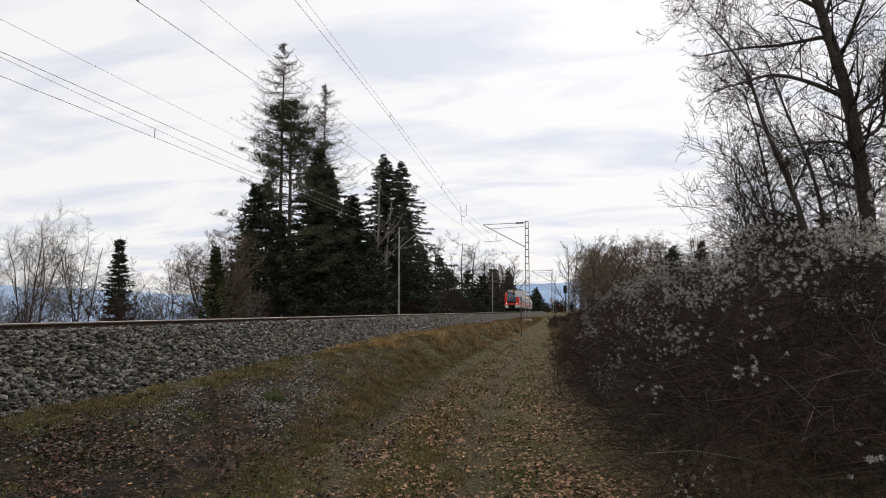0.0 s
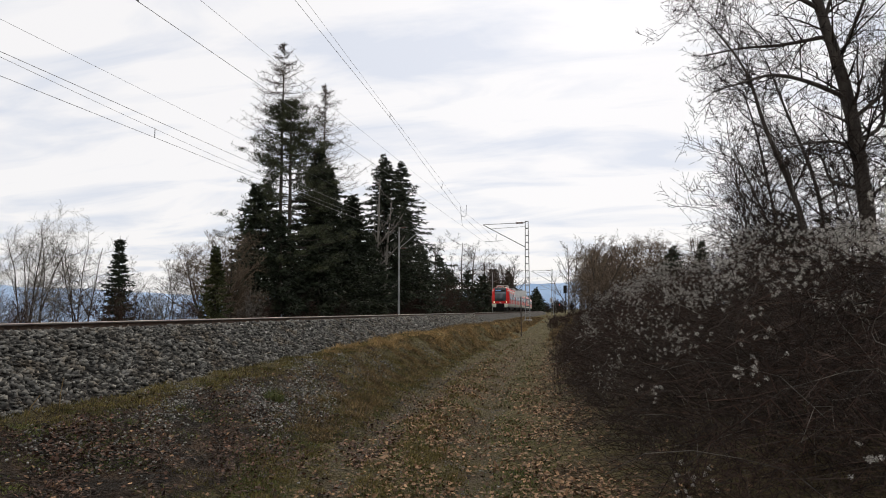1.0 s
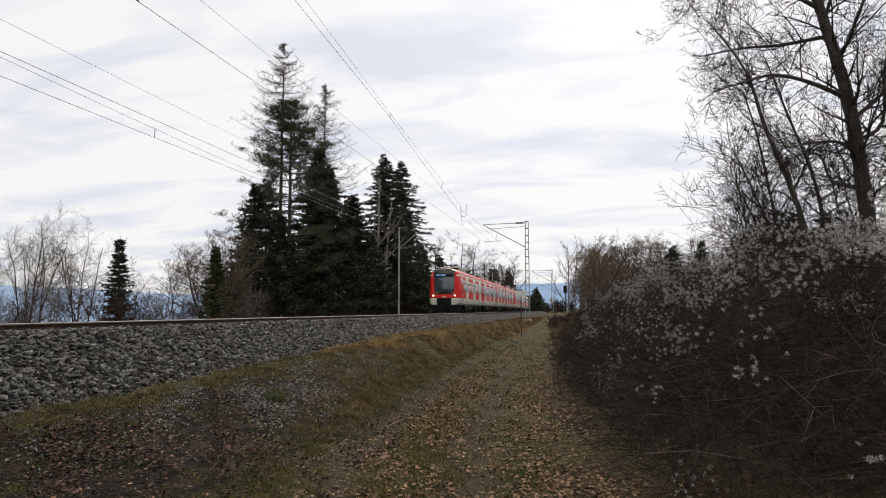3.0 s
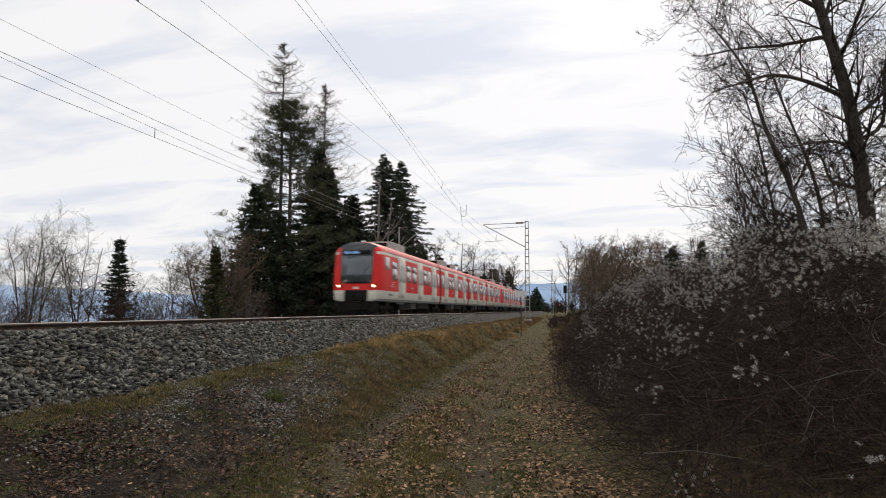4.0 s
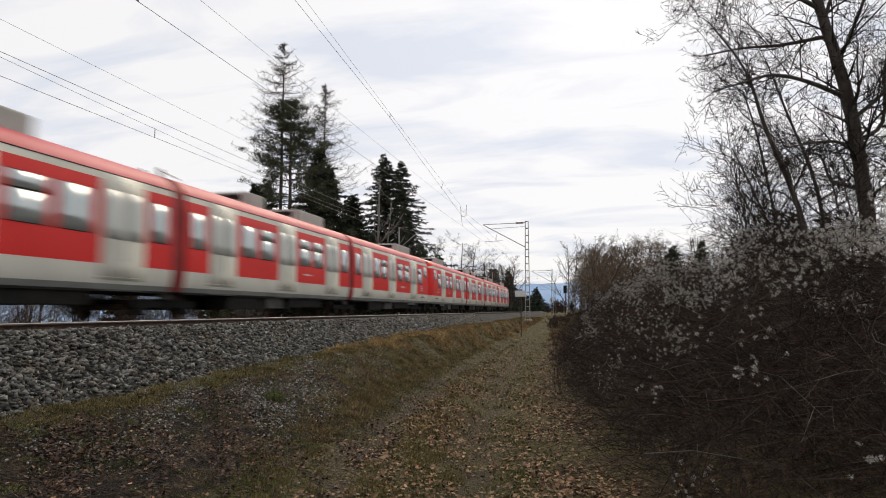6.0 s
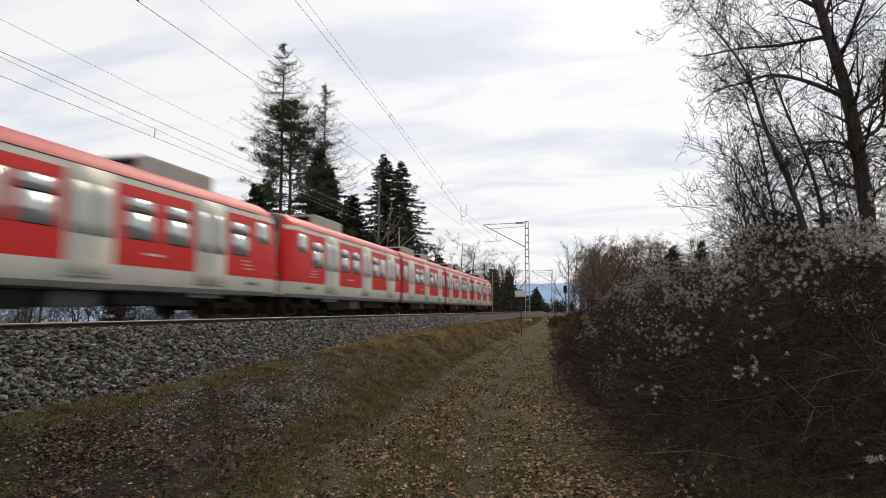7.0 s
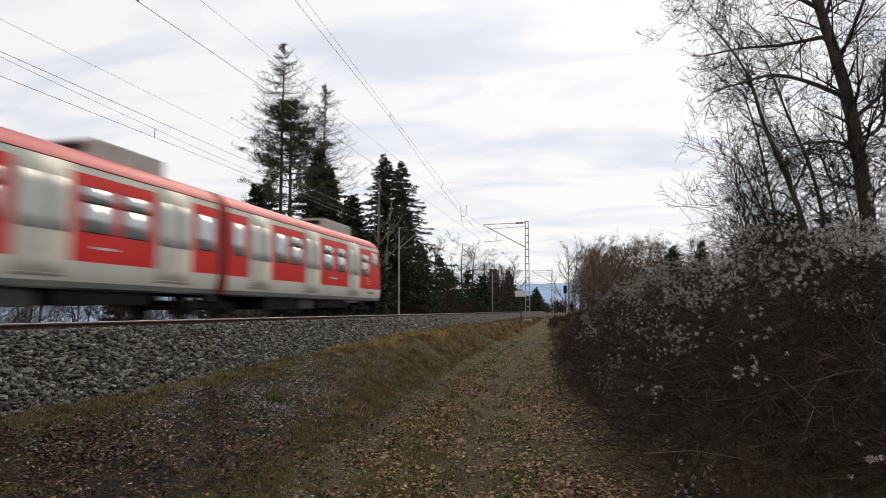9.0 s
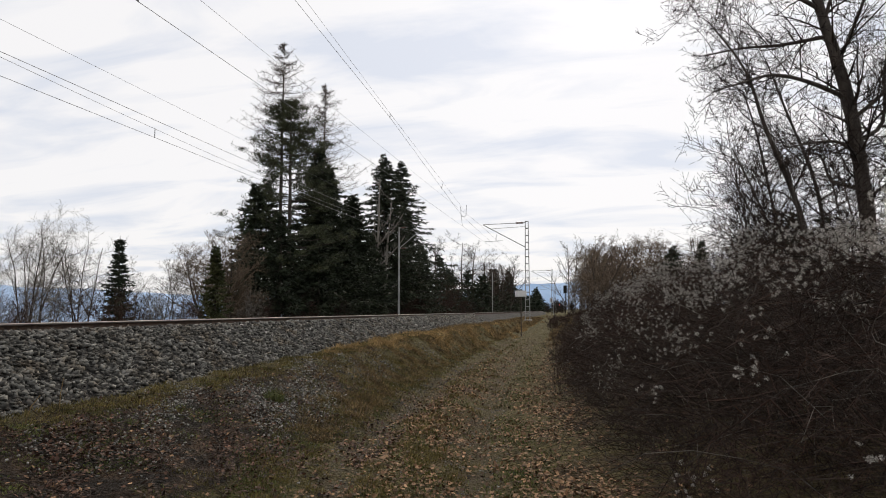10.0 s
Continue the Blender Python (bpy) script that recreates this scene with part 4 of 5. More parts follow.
def crown_of(segs, mat, least, thin):
    s1, s2 = np.array(segs[1]).reshape(-1, 8), np.array(segs[2]).reshape(-1, 8)
    for s in (s1, s2):
        s[:, 6] = np.maximum(s[:, 6] * min(thin, 1.6), least * thin)
        s[:, 7] = np.maximum(s[:, 7] * min(thin, 1.6), least * thin * 0.6)
    return twigs_mesh("crown", s1, s2, mat)


def bare_tree(x, y, height, lab, seed, mats=("bark", "twig"), r0=None, levels=3, kids=9, ratio=0.46, spread=0.85, lean=(0, 0), wiggle=0.1, lift=0.06, base=None, stems=1, name="bare_tree", thin=1.0, group="bare trees", start=0.25):
    rng = Rnd(seed)
    segs, tips = ([], [], []), []
    for s in range(stems):
        off = Vector((rng.uniform(-0.3, 0.3), rng.uniform(-0.3, 0.3), -0.25)) if stems > 1 else Vector((0, 0, -0.25))
        d = Vector((lean[0] + (rng.uniform(-0.25, 0.25) if stems > 1 else 0), lean[1] + (rng.uniform(-0.25, 0.25) if stems > 1 else 0), 1)).normalized()
        grow(segs, tips, rng, off, d, height * rng.uniform(0.85, 1.0) if stems > 1 else height, r0 or height * 0.014, 0, levels, wiggle * 0.5, lift, kids, ratio, spread, start)
    t = tagged(new(name), lab, "tree" if height > 3.2 else "shrub", group)
    t.matrix_basis = pose(x, y, ground_at(x, y) if base is None else base)
    for s in range(stems):
        put("trunk" if stems == 1 else "stem", chain_tube("trunk", segs[0][7 * s:7 * s + 7], M[mats[0]], 8 if stems == 1 else 4), t)
    put("crown", crown_of(segs, M[mats[1]], 0.0035, thin), t, "fine bare twigs")
    return t


def conifer(x, y, height, radius, lab, seed, mat="needle", low=0.06, droop=0.25, sprays=1.0, spray_len=0.55, name="spruce", base=None, power=0.85, dense=1.0, whorl=0.42, group="conifers", ragged=0.25, limb="twig", fine=0.55):
    """A trunk with whorls of limbs and many needle sprays."""
    rng = np.random.RandomState(seed)
    tr = [(0, 0, -0.4, 0.05, 0.02, height * 0.5, height * 0.013, height * 0.008), (0.05, 0.02, height * 0.5, 0, 0, height, height * 0.008, 0.01)]
    limbs, P, D, N, L, W = [], [], [], [], [], []
    z = height * low
    while z < height - 0.15:
        k = z / height
        reach = radius * (1 - k) ** power
        reach = min(reach, radius * (0.55 + 2.2 * k)) if low > 0.1 else reach
        cnt = max(3, int(rng.uniform(4.5, 7.5) * dense))
        a0 = rng.uniform(0, 6.28)
        for c in range(cnt):
            a = a0 + 6.283 * c / cnt + rng.normal(0, 0.25)
            ln = max(0.18, reach * (1 + rng.normal(0, ragged)))
            out = np.array([math.cos(a), math.sin(a), 0])
            nseg = 4
            p = np.array([0, 0, z + rng.normal(0, whorl * 0.35)])
            for s in range(nseg):
                f = (s + 0.5) / nseg
                dirv = unit(out + np.array([0, 0, 0.28 - droop * 2.0 * f + (0.55 * f if f > 0.7 else 0)]) * (1 - 0.3 * k) + rng.normal(0, 0.07, 3))
                q = p + dirv * ln / nseg
                rr = max(0.006, 0.03 * ln / 3 * (1 - s / nseg))
                limbs.append((*p, *q, rr, rr * 0.7))
                m = max(3, int(sprays * (9 + ln * 6.0) * fine))
                t = rng.uniform(0, 1, m)[:, None]
                pp = p + (q - p) * t
                side = np.cross(dirv, [0, 0, 1.0])
                sg = rng.choice([-1, 1], m)[:, None]
                dd = unit(dirv * rng.uniform(0.3, 1.0, (m, 1)) + side * sg * rng.uniform(0.2, 1.0, (m, 1)) + np.array([0, 0, -1.0]) * rng.uniform(-0.25, 0.7, (m, 1)) + rng.normal(0, 0.15, (m, 3)))
                nn = unit(np.cross(dd, rng.normal(0, 1, (m, 3))))
                P.append(pp); D.append(dd); N.append(nn)
                L.append(rng.uniform(0.5, 1.15, m) * spray_len * (0.55 + 0.45 * (1 - k)))
                W.append(rng.uniform(0.12, 0.24, m) * spray_len / (1 + 0.9 * (fine - 0.5)))
                p = q
        z += whorl * rng.uniform(0.7, 1.25) * (1.05 - 0.45 * k)
    t = tagged(new(name), lab, "tree", group)
    t.matrix_basis = pose(x, y, ground_at(x, y) if base is None else base)
    put("trunk", rods_mesh("trunk", tr, M["bark"], 9, True), t)
    cr = put("crown", blades_mesh("crown", np.concatenate(P), np.concatenate(D), np.concatenate(N), np.concatenate(L), np.concatenate(W), M[mat]), t, "dense drooping needle sprays")
    tagged(put("branchwork", rods_mesh("branchwork", limbs, M[limb], 3), t), kind="stuff")
    return t


def pine_tree(x, y, height, lab, seed, z_low, radius, base=None):
    """Long bare limbs with needle clumps at their ends."""
    rng = np.random.RandomState(seed)
    tr = [(0, 0, -0.4, 0.15, 0, height * 0.45, 0.24, 0.17), (0.15, 0, height * 0.45, 0.05, 0.1, height * 0.97, 0.17, 0.03)]
    limbs, P, D, N, L, W = [], [], [], [], [], []
    z = z_low
    while z < height:
        k = (z - z_low) / (height - z_low)
        for c in range(rng.randint(4, 7)):
            a = rng.uniform(0, 6.283)
            ln = max(0.5, radius * (1 - k) ** 0.55 * rng.uniform(0.4, 1.05))
            out = np.array([math.cos(a), math.sin(a), -0.05 + 0.45 * k])
            p = np.array([0.08, 0.03, z + rng.normal(0, 0.12)])
            for s in range(5):
                q = p + unit(out + rng.normal(0, 0.13, 3) + np.array([0, 0, 0.1 * s - 0.12])) * ln / 5
                limbs.append((*p, *q, 0.05 * (1 - s / 6), 0.042 * (1 - s / 6)))
                if s >= 2:
                    for _ in range(3 if ln > 1.5 else 2):
                        cc = q + rng.normal(0, 0.3, 3) * [1, 1, 0.35] + [0, 0, 0.1]
                        m = 44
                        dd = unit(rng.normal(0, 1, (m, 3)) + [0, 0, 0.75])
                        P.append(cc + rng.normal(0, 0.2, (m, 3)) * [1, 1, 0.4]); D.append(dd); N.append(unit(np.cross(dd, rng.normal(0, 1, (m, 3)))))
                        L.append(rng.uniform(0.14, 0.3, m)); W.append(rng.uniform(0.03, 0.06, m))
                p = q
        z += rng.uniform(0.4, 0.7)
    t = tagged(new("pine_tree"), lab, "tree", "conifers")
    t.matrix_basis = pose(x, y, ground_at(x, y) if base is None else base)
    put("trunk", rods_mesh("trunk", tr, M["bark"], 9, True), t)
    put("crown", blades_mesh("crown", np.concatenate(P), np.concatenate(D), np.concatenate(N), np.concatenate(L), np.concatenate(W), M["pine"]), t, "rounded needle clumps")
    tagged(put("branchwork", rods_mesh("branchwork", limbs, M["bark"], 4), t), kind="stuff")


def larch(x, y, height, radius, lab, seed, low=0.3):
    """A leafless larch: straight stem, thin level limbs, fine hanging twigs."""
    rng = np.random.RandomState(seed)
    tr = [(0, 0, -0.4, 0, 0, height * 0.5, 0.22, 0.14), (0, 0, height * 0.5, 0.05, 0, height, 0.14, 0.015)]
    limbs = []
    z = height * low
    while z < height - 0.1:
        k = z / height
        reach = radius * ((1 - k) / (1 - low)) ** 0.75
        for c in range(4):
            a = rng.uniform(0, 6.283)
            ln = max(0.2, reach * rng.uniform(0.5, 1.2))
            out = np.array([math.cos(a), math.sin(a), 0.25])
            p = np.array([0, 0, z])
            for s in range(5):
                out2 = out + np.array([0, 0, -0.28 + 0.16 * s]) + rng.normal(0, 0.09, 3)
                q = p + unit(out2) * ln / 5
                limbs.append((*p, *q, 0.03 * (1 - s / 6), 0.025 * (1 - s / 6)))
                for _ in range(4):
                    e = p + (q - p) * rng.uniform()
                    g = e + (unit(out * 0.5 + rng.normal(0, 0.7, 3) + [0, 0, -0.15])) * rng.uniform(0.2, 0.75) * min(1, ln / 2)
                    limbs.append((*e, *g, 0.011, 0.007))
                    for _ in range(2):
                        e2 = e + (g - e) * rng.uniform(0.3, 1)
                        g2 = e2 + unit(rng.normal(0, 1, 3)) * rng.uniform(0.1, 0.32)
                        limbs.append((*e2, *g2, 0.007, 0.005))
                p = q
        z += rng.uniform(0.3, 0.5)
    t = tagged(new("larch_tree"), lab, "tree", "larches")
    t.matrix_basis = pose(x, y, ground_at(x, y))
    put("trunk", rods_mesh("trunk", tr, M["bark"], 8, True), t)
    put("crown", rods_mesh("crown", limbs, M["larch"], 3), t, "fine bare hanging twigs")


# the group of tall trees beyond the far track
larch(-26.2, 56.0, 25.2, 5.2, "tall leafless larch rising above a pine", 11, 0.55)
larch(-26.6, 66.9, 25.0, 5.4, "leafless larch rising above dark spruces", 12, 0.55)
pine_tree(-25.2, 55.4, 19.2, "broad dark pine with clumped needles beside the track", 21, 5.0, 6.6)
conifer(-24.6, 60.5, 16.6, 4.6, "dense dark spruce between pine and larch", 31, droop=0.35, sprays=1.5, dense=1.25, spray_len=0.68, fine=0.8)
conifer(-25.6, 66.0, 16.0, 5.0, "dense dark spruce with drooping limbs", 32, droop=0.35, sprays=1.5, dense=1.2, spray_len=0.68, fine=0.8)
conifer(-24.2, 69.5, 13.5, 4.4, "dark spruce reaching to the ground", 33, droop=0.35, sprays=1.5, dense=1.2, spray_len=0.68, fine=0.8)
conifer(-25.0, 83.0, 20.6, 5.6, "tall dark spruce with a ragged crown", 34, droop=0.42, sprays=1.1, dense=1.1, ragged=0.32, spray_len=0.75, power=0.7, fine=0.85, whorl=0.48)
conifer(-25.4, 92.4, 21.8, 6.6, "tall spruce with wide drooping limbs", 35, droop=0.45, sprays=1.1, dense=1.1, ragged=0.3, spray_len=0.78, power=0.72, fine=0.85, whorl=0.5)
for i, (x, y, h, r) in enumerate(((-24.0, 51.5, 9.0, 3.2), (-25.5, 49.0, 7.5, 2.6), (-27.0, 53.0, 12.0, 3.8), (-28.5, 58.0, 13.5, 4.2), (-29.0, 72.0, 14.0, 4.6), (-28.0, 78.0, 15.0, 4.8), (-23.6, 74.0, 9.5, 3.4), (-23.0, 57.0, 8.0, 3.0), (-23.2, 64.0, 8.5, 3.2), (-26.0, 98.0, 15.0, 4.6))):
    conifer(x, y, h, r, "dark spruce filling the foot of the wood", 360 + i, sprays=1.1, spray_len=0.72, whorl=0.5, fine=0.6)
conifer(-22.2, 38.6, 5.3, 1.15, "slim olive conifer beside bare bushes", 37, mat="thuja", sprays=1.8, spray_len=0.34, whorl=0.18, low=0.02, name="cypress")
conifer(-24.15, 32.3, 5.2, 0.95, "narrow dark conifer among bare shrubs", 38, sprays=1.5, spray_len=0.34, whorl=0.2, low=0.02)
bare_tree(-24.0, 76.0, 16.5, "pale slender bare tree before dark spruces", 41, ("pale_bark", "grey_twig"), kids=10, ratio=0.3, lift=0.16, thin=1.5)
bare_tree(-24.2, 81.0, 15.0, "pale slender bare tree before dark spruces", 42, ("pale_bark", "grey_twig"), kids=9, ratio=0.3, lift=0.16, thin=1.5)
bare_tree(-24.4, 41.5, 5.8, "spreading bare tree at the edge of the wood", 43, ("bark", "wood_twig"), levels=3, kids=11, ratio=0.52, thin=1.9, lean=(-0.12, 0), spread=1.0, stems=4, r0=0.07)
bare_tree(-24.6, 45.0, 7.2, "bare tree leaning against dark conifers", 44, ("bark", "wood_twig"), levels=3, kids=12, ratio=0.5, thin=1.9, lean=(-0.1, 0), spread=1.0, stems=4, r0=0.08)
for i, (dx, dy, h) in enumerate(((-25.9, 28.5, 5.7), (-26.1, 32.0, 5.7), (-27.5, 25.5, 5.0), (-28.0, 30.5, 5.0), (-25.0, 24.8, 4.0), (-26.2, 36.2, 4.2), (-25.3, 38.4, 4.4))):
    bare_tree(dx, dy, h, "small bare tree with thin crooked limbs beyond the track", 50 + i, ("bark", "grey_twig"), levels=3, kids=9, ratio=0.55, thin=1.35, wiggle=0.15, spread=0.95, lift=0.07, start=0.15, stems=4 if h > 5.5 else 3, r0=0.05)
rng0 = Rnd(5)
for i in range(36):
    y = rng0.uniform(17, 48)
    x = -19.8 - rng0.uniform(0, 4.5) - 0.05 * y
    bare_tree(x, y, rng0.uniform(1.6, 3.0), "low bare reddish-brown shrub beyond the track", 70 + i, ("red_twig", "red_twig" if i % 3 else "grey_twig"), r0=0.016, levels=2, kids=8, ratio=0.55, stems=6, thin=1.7, name="bare_shrub", group="bare shrubs", start=0.1)
for i in range(40):
    y = rng0.uniform(44, 110)
    x = -20.5 - rng0.uniform(0, 3.0) + float(bend(y))
    bare_tree(x, y, rng0.uniform(1.6, 3.4), "brown bare undergrowth under tall trees", 130 + i, ("red_twig", "red_twig" if i % 2 else "twig"), r0=0.02, levels=2, kids=8, ratio=0.55, stems=6, thin=2.6, name="bare_shrub", group="bare shrubs", start=0.1)

# woods further off
rng1 = Rnd(9)
for i in range(34):
    y = 100 + 4.6 * i
    x = -22.5 - rng1.uniform(0, 5) + float(bend(y)) + 2.5 * min(1, max(0, (y - 110) / 60))
    if i % 3 == 1 or y > 145:
        bare_tree(x, y, rng1.uniform(10, 14), "far bare broadleaf tree with a rounded crown", 200 + i, ("bark", "brown_twig"), levels=4, kids=6, ratio=0.48, thin=3.6, spread=1.0)
    else:
        conifer(x, y, rng1.uniform(8.5, 12.5), rng1.uniform(3.0, 4.2), "far dark conifer at the edge of the wood", 200 + i, sprays=0.8, spray_len=0.85, whorl=0.6, fine=0.9)
for i in range(15):
    y = 150 + 9.5 * i
    x = -17.6 - rng1.uniform(0, 3.2) + float(bend(y))
    if i % 4:
        bare_tree(x, y, (0.068 * y + 1) * rng1.uniform(0.85, 1.05), "far bare tree close beside the line", 660 + i, ("bark", "brown_twig"), levels=4, kids=6, ratio=0.48, thin=4.6, spread=1.0)
    else:
        conifer(x, y, (0.062 * y + 1) * rng1.uniform(0.85, 1.05), 4.2, "far dark conifer close beside the line", 660 + i, sprays=0.7, spray_len=1.4, whorl=0.7)
for i, (y, h) in enumerate(((160, 17.5), (172, 17), (215, 17.5), (232, 18), (250, 17))):
    bare_tree(-25.0 + float(bend(y)) + rng1.uniform(-1, 1), y, h, "far bare oak with a dense rounded crown", 240 + i, ("bark", "brown_twig"), levels=4, kids=7, ratio=0.5, thin=3.8, spread=1.1)
for i in range(34):
    y = 88 + 5 * i
    bare_tree(-20.0 + float(bend(y)) - rng1.uniform(0, 2), y, rng1.uniform(2.5, 5.0), "far brown bare brush along the line", 260 + i, ("red_twig", "red_twig"), r0=0.03, levels=2, kids=8, ratio=0.5, stems=6, thin=4.5, name="bare_shrub", group="bare shrubs", start=0.1)
for i in range(44):
    y = 92 + 1.5 * i
    k = rng1.uniform(0.0, 1.0)
    x = y * (0.002 + 0.15 * k)
    if k > 0.68 and i % 3 == 0:
        conifer(x, y, y * 0.083 * rng1.uniform(0.9, 1.1), 3.2, "far dark conifer in a brown wood", 300 + i, sprays=0.7, spray_len=0.85, whorl=0.6, fine=0.8)
    else:
        bare_tree(x, y, y * 0.09 * rng1.uniform(0.85, 1.1), "far brown bare tree in a dense wood", 300 + i, ("bark", "wood_twig"), levels=3, kids=9, ratio=0.5, thin=4.6, spread=1.25, lift=0.01, wiggle=0.2, start=0.15)
for i in range(14):
    y = 66 + 5.5 * i
    conifer(0.235 * y + rng1.uniform(0, 8), y, rng1.uniform(7, 9.5), 3.4, "dark conifer on the rise behind the thicket", 700 + i, sprays=0.7, spray_len=1.1, whorl=0.7, fine=0.4)
for i in range(5):
    bare_tree(-4.0 + 1.2 * i, 134 + 3 * i, 13.4 - 0.5 * i, "far pale poplar-like bare tree with upright limbs", 340 + i, ("pale_bark", "grey_twig"), levels=3, kids=12, ratio=0.42, thin=1.6, lift=0.13, spread=0.75, start=0.1, r0=0.13)
for i in range(10):
    y = rng1.uniform(46, 72)
    bare_tree(rng1.uniform(-2.6, 0.2) - (y - 43) * 0.04, y, rng1.uniform(0.6, 1.2), "low rust-brown brush where the path meets the line", 380 + i, ("red_twig", "red_twig"), r0=0.014, levels=2, kids=11, ratio=0.5, stems=7, thin=2.0, name="bare_shrub", group="bare shrubs", start=0.1)


for i in range(16):
    y = rng1.uniform(170, 330)
    x = float(bend(y)) + rng1.uniform(-6.5, 3.0)
    bare_tree(x, y, rng1.uniform(2.2, 4.2), "far brown brush at the end of the straight", 430 + i, ("red_twig", "twig"), r0=0.04, levels=2, kids=9, ratio=0.5, stems=7, thin=6, name="bare_shrub", group="bare shrubs", start=0.1)
for i in range(20):
    y = 300 + 12 * i
    conifer(-22 + float(bend(y)) + rng1.uniform(-4, 14), y, rng1.uniform(8, 11), 5.0, "very far dark conifer closing the line", 450 + i, sprays=0.5, spray_len=2.0, whorl=1.0)
for i in range(22):
    y = 62 + 2.4 * i
    x = 0.2 * y + rng1.uniform(0, 9)
    bare_tree(x, y, 6.6 * y / 60 * rng1.uniform(0.85, 1.0), "bare brown tree on the rise behind the thicket", 480 + i, ("bark", "wood_twig"), levels=3, kids=10, ratio=0.5, thin=2.6, spread=1.2, lift=0.01, wiggle=0.2)

for i in range(16):
    y = rng1.uniform(118, 190)
    x = -2.6 + (y - 118) * 0.01 + rng1.uniform(0, 7)
    if i == 10:
        conifer(x, y, 0.078 * y * rng1.uniform(0.85, 1.0), 3.6, "far dark conifer at the wood's edge", 620 + i, sprays=0.7, spray_len=1.2, whorl=0.65)
    else:
        bare_tree(x, y, 0.088 * y * rng1.uniform(0.85, 1.0), "far brown bare tree at the wood's edge", 620 + i, ("bark", "wood_twig"), levels=3, kids=9, ratio=0.5, thin=4.8, spread=1.25, lift=0.01, wiggle=0.2, start=0.15)


# the bare tree and saplings above the thicket
def limb_along(segs, tips, rng, pts, r0, r1, kids, twig_len, levels=2):
    """A limb through points, with side branches."""
    pts = [Vector(q) for q in pts]
    fine = []
    for k in range(len(pts) - 1):
        p0, p1, p2, p3 = pts[max(k - 1, 0)], pts[k], pts[k + 1], pts[min(k + 2, len(pts) - 1)]
        for s in range(4):
            t = s / 4
            fine.append(0.5 * ((2 * p1) + (p2 - p0) * t + (2 * p0 - 5 * p1 + 4 * p2 - p3) * t * t + (3 * p1 - p0 - 3 * p2 + p3) * t ** 3))
    fine.append(pts[-1])
    n = len(fine) - 1
    for k in range(n):
        ra, rb = r0 + (r1 - r0) * k / n, r0 + (r1 - r0) * (k + 1) / n
        d = (fine[k + 1] - fine[k]).normalized()
        m = kids / n
        for _ in range(int(m) + (rng.random() < m - int(m))):
            if k == 0:
                continue
            side = rng.vec()
            side = (side - d * side.dot(d)).normalized()
            cd = (d * 0.6 + side * 0.9 + Vector((0, 0, 0.12))).normalized()
            grow(segs, tips, rng, fine[k] + (fine[k + 1] - fine[k]) * rng.random(), cd, twig_len * rng.uniform(0.5, 1.3), max(0.008, min(rb * 0.45, 0.02)), 1, levels + 1, 0.15, 0.03, 7, 0.56, 0.9, 0.12, True)
    return fine, [r0 + (r1 - r0) * k / n for k in range(n + 1)]


def alder_tree():
    rng = Rnd(401)
    segs, tips = ([], [], []), []
    t = tagged(new("alder_tree"), "dark bare alder with crooked limbs above the thicket", "tree", "bare trees")
    t.matrix_basis = pose(3.98, 11.2, -0.6)
    trunk = [(0.05, 0, -0.3), (0.02, 0, 1.0), (0.0, 0, 2.2), (-0.08, 0.0, 3.15), (-0.16, 0.05, 3.95), (-0.31, 0.1, 4.75), (-0.46, 0.15, 5.45), (-0.6, 0.2, 6.3), (-0.7, 0.3, 7.4), (-1.0, 0.3, 8.6)]
    f, r = limb_along(segs, tips, rng, trunk, 0.125, 0.045, 34, 1.3)
    put("trunk", tube("trunk", f, r, M["bark"], 12), t, "dark rough trunk")
    for pts, r in (([(-0.16, 0.05, 3.95), (-0.75, -0.1, 4.2), (-1.25, -0.2, 4.3), (-1.7, -0.3, 4.18), (-2.1, -0.3, 4.08)], 0.045),
                   ([(-0.36, 0.1, 4.95), (-1.0, 0.3, 4.93), (-1.5, 0.5, 5.0), (-2.1, 0.6, 4.95)], 0.04),
                   ([(-0.45, 0.15, 5.4), (-1.1, -0.2, 5.6), (-1.7, -0.4, 5.62), (-2.4, -0.6, 5.5)], 0.04),
                   ([(-0.56, 0.2, 6.0), (-1.3, 0.1, 6.3), (-1.9, 0.0, 6.35), (-2.4, 0.1, 6.2)], 0.04),
                   ([(-0.05, 0, 3.0), (-0.4, -0.3, 3.2), (-0.8, -0.4, 3.2), (-1.3, -0.5, 3.1)], 0.035),
                   ([(0.0, 0, 2.55), (-0.35, 0.3, 2.75), (-0.5, 0.4, 3.2), (-0.95, 0.5, 3.15)], 0.03),
                   ([(-0.15, 0.05, 3.6), (0.25, -0.2, 3.95), (0.6, -0.3, 4.4), (1.1, -0.4, 4.7)], 0.04),
                   ([(-0.1, 0.05, 3.3), (0.35, 0.2, 3.6), (0.45, 0.2, 4.6), (0.9, 0.2, 5.4)], 0.045),
                   ([(-0.27, 0.1, 4.5), (0.0, 0.3, 5.0), (0.35, 0.4, 5.9), (0.5, 0.5, 7.0)], 0.04),
                   ([(-0.02, 0, 2.4), (0.4, -0.1, 2.7), (0.9, -0.2, 2.8)], 0.03),
                   ([(-0.41, 0.1, 5.2), (-0.2, 0, 5.8), (0.3, 0, 6.3), (0.6, 0, 7.2)], 0.035)):
        f, rr = limb_along(segs, tips, rng, pts, r * 0.85, 0.01, 18, 0.85)
        put("limb", tube("limb", f, rr, M["bark"], 7), t)
    put("crown", crown_of(segs, M["twig"], 0.0036, 1.0), t, "fine bare twigs")


alder_tree()


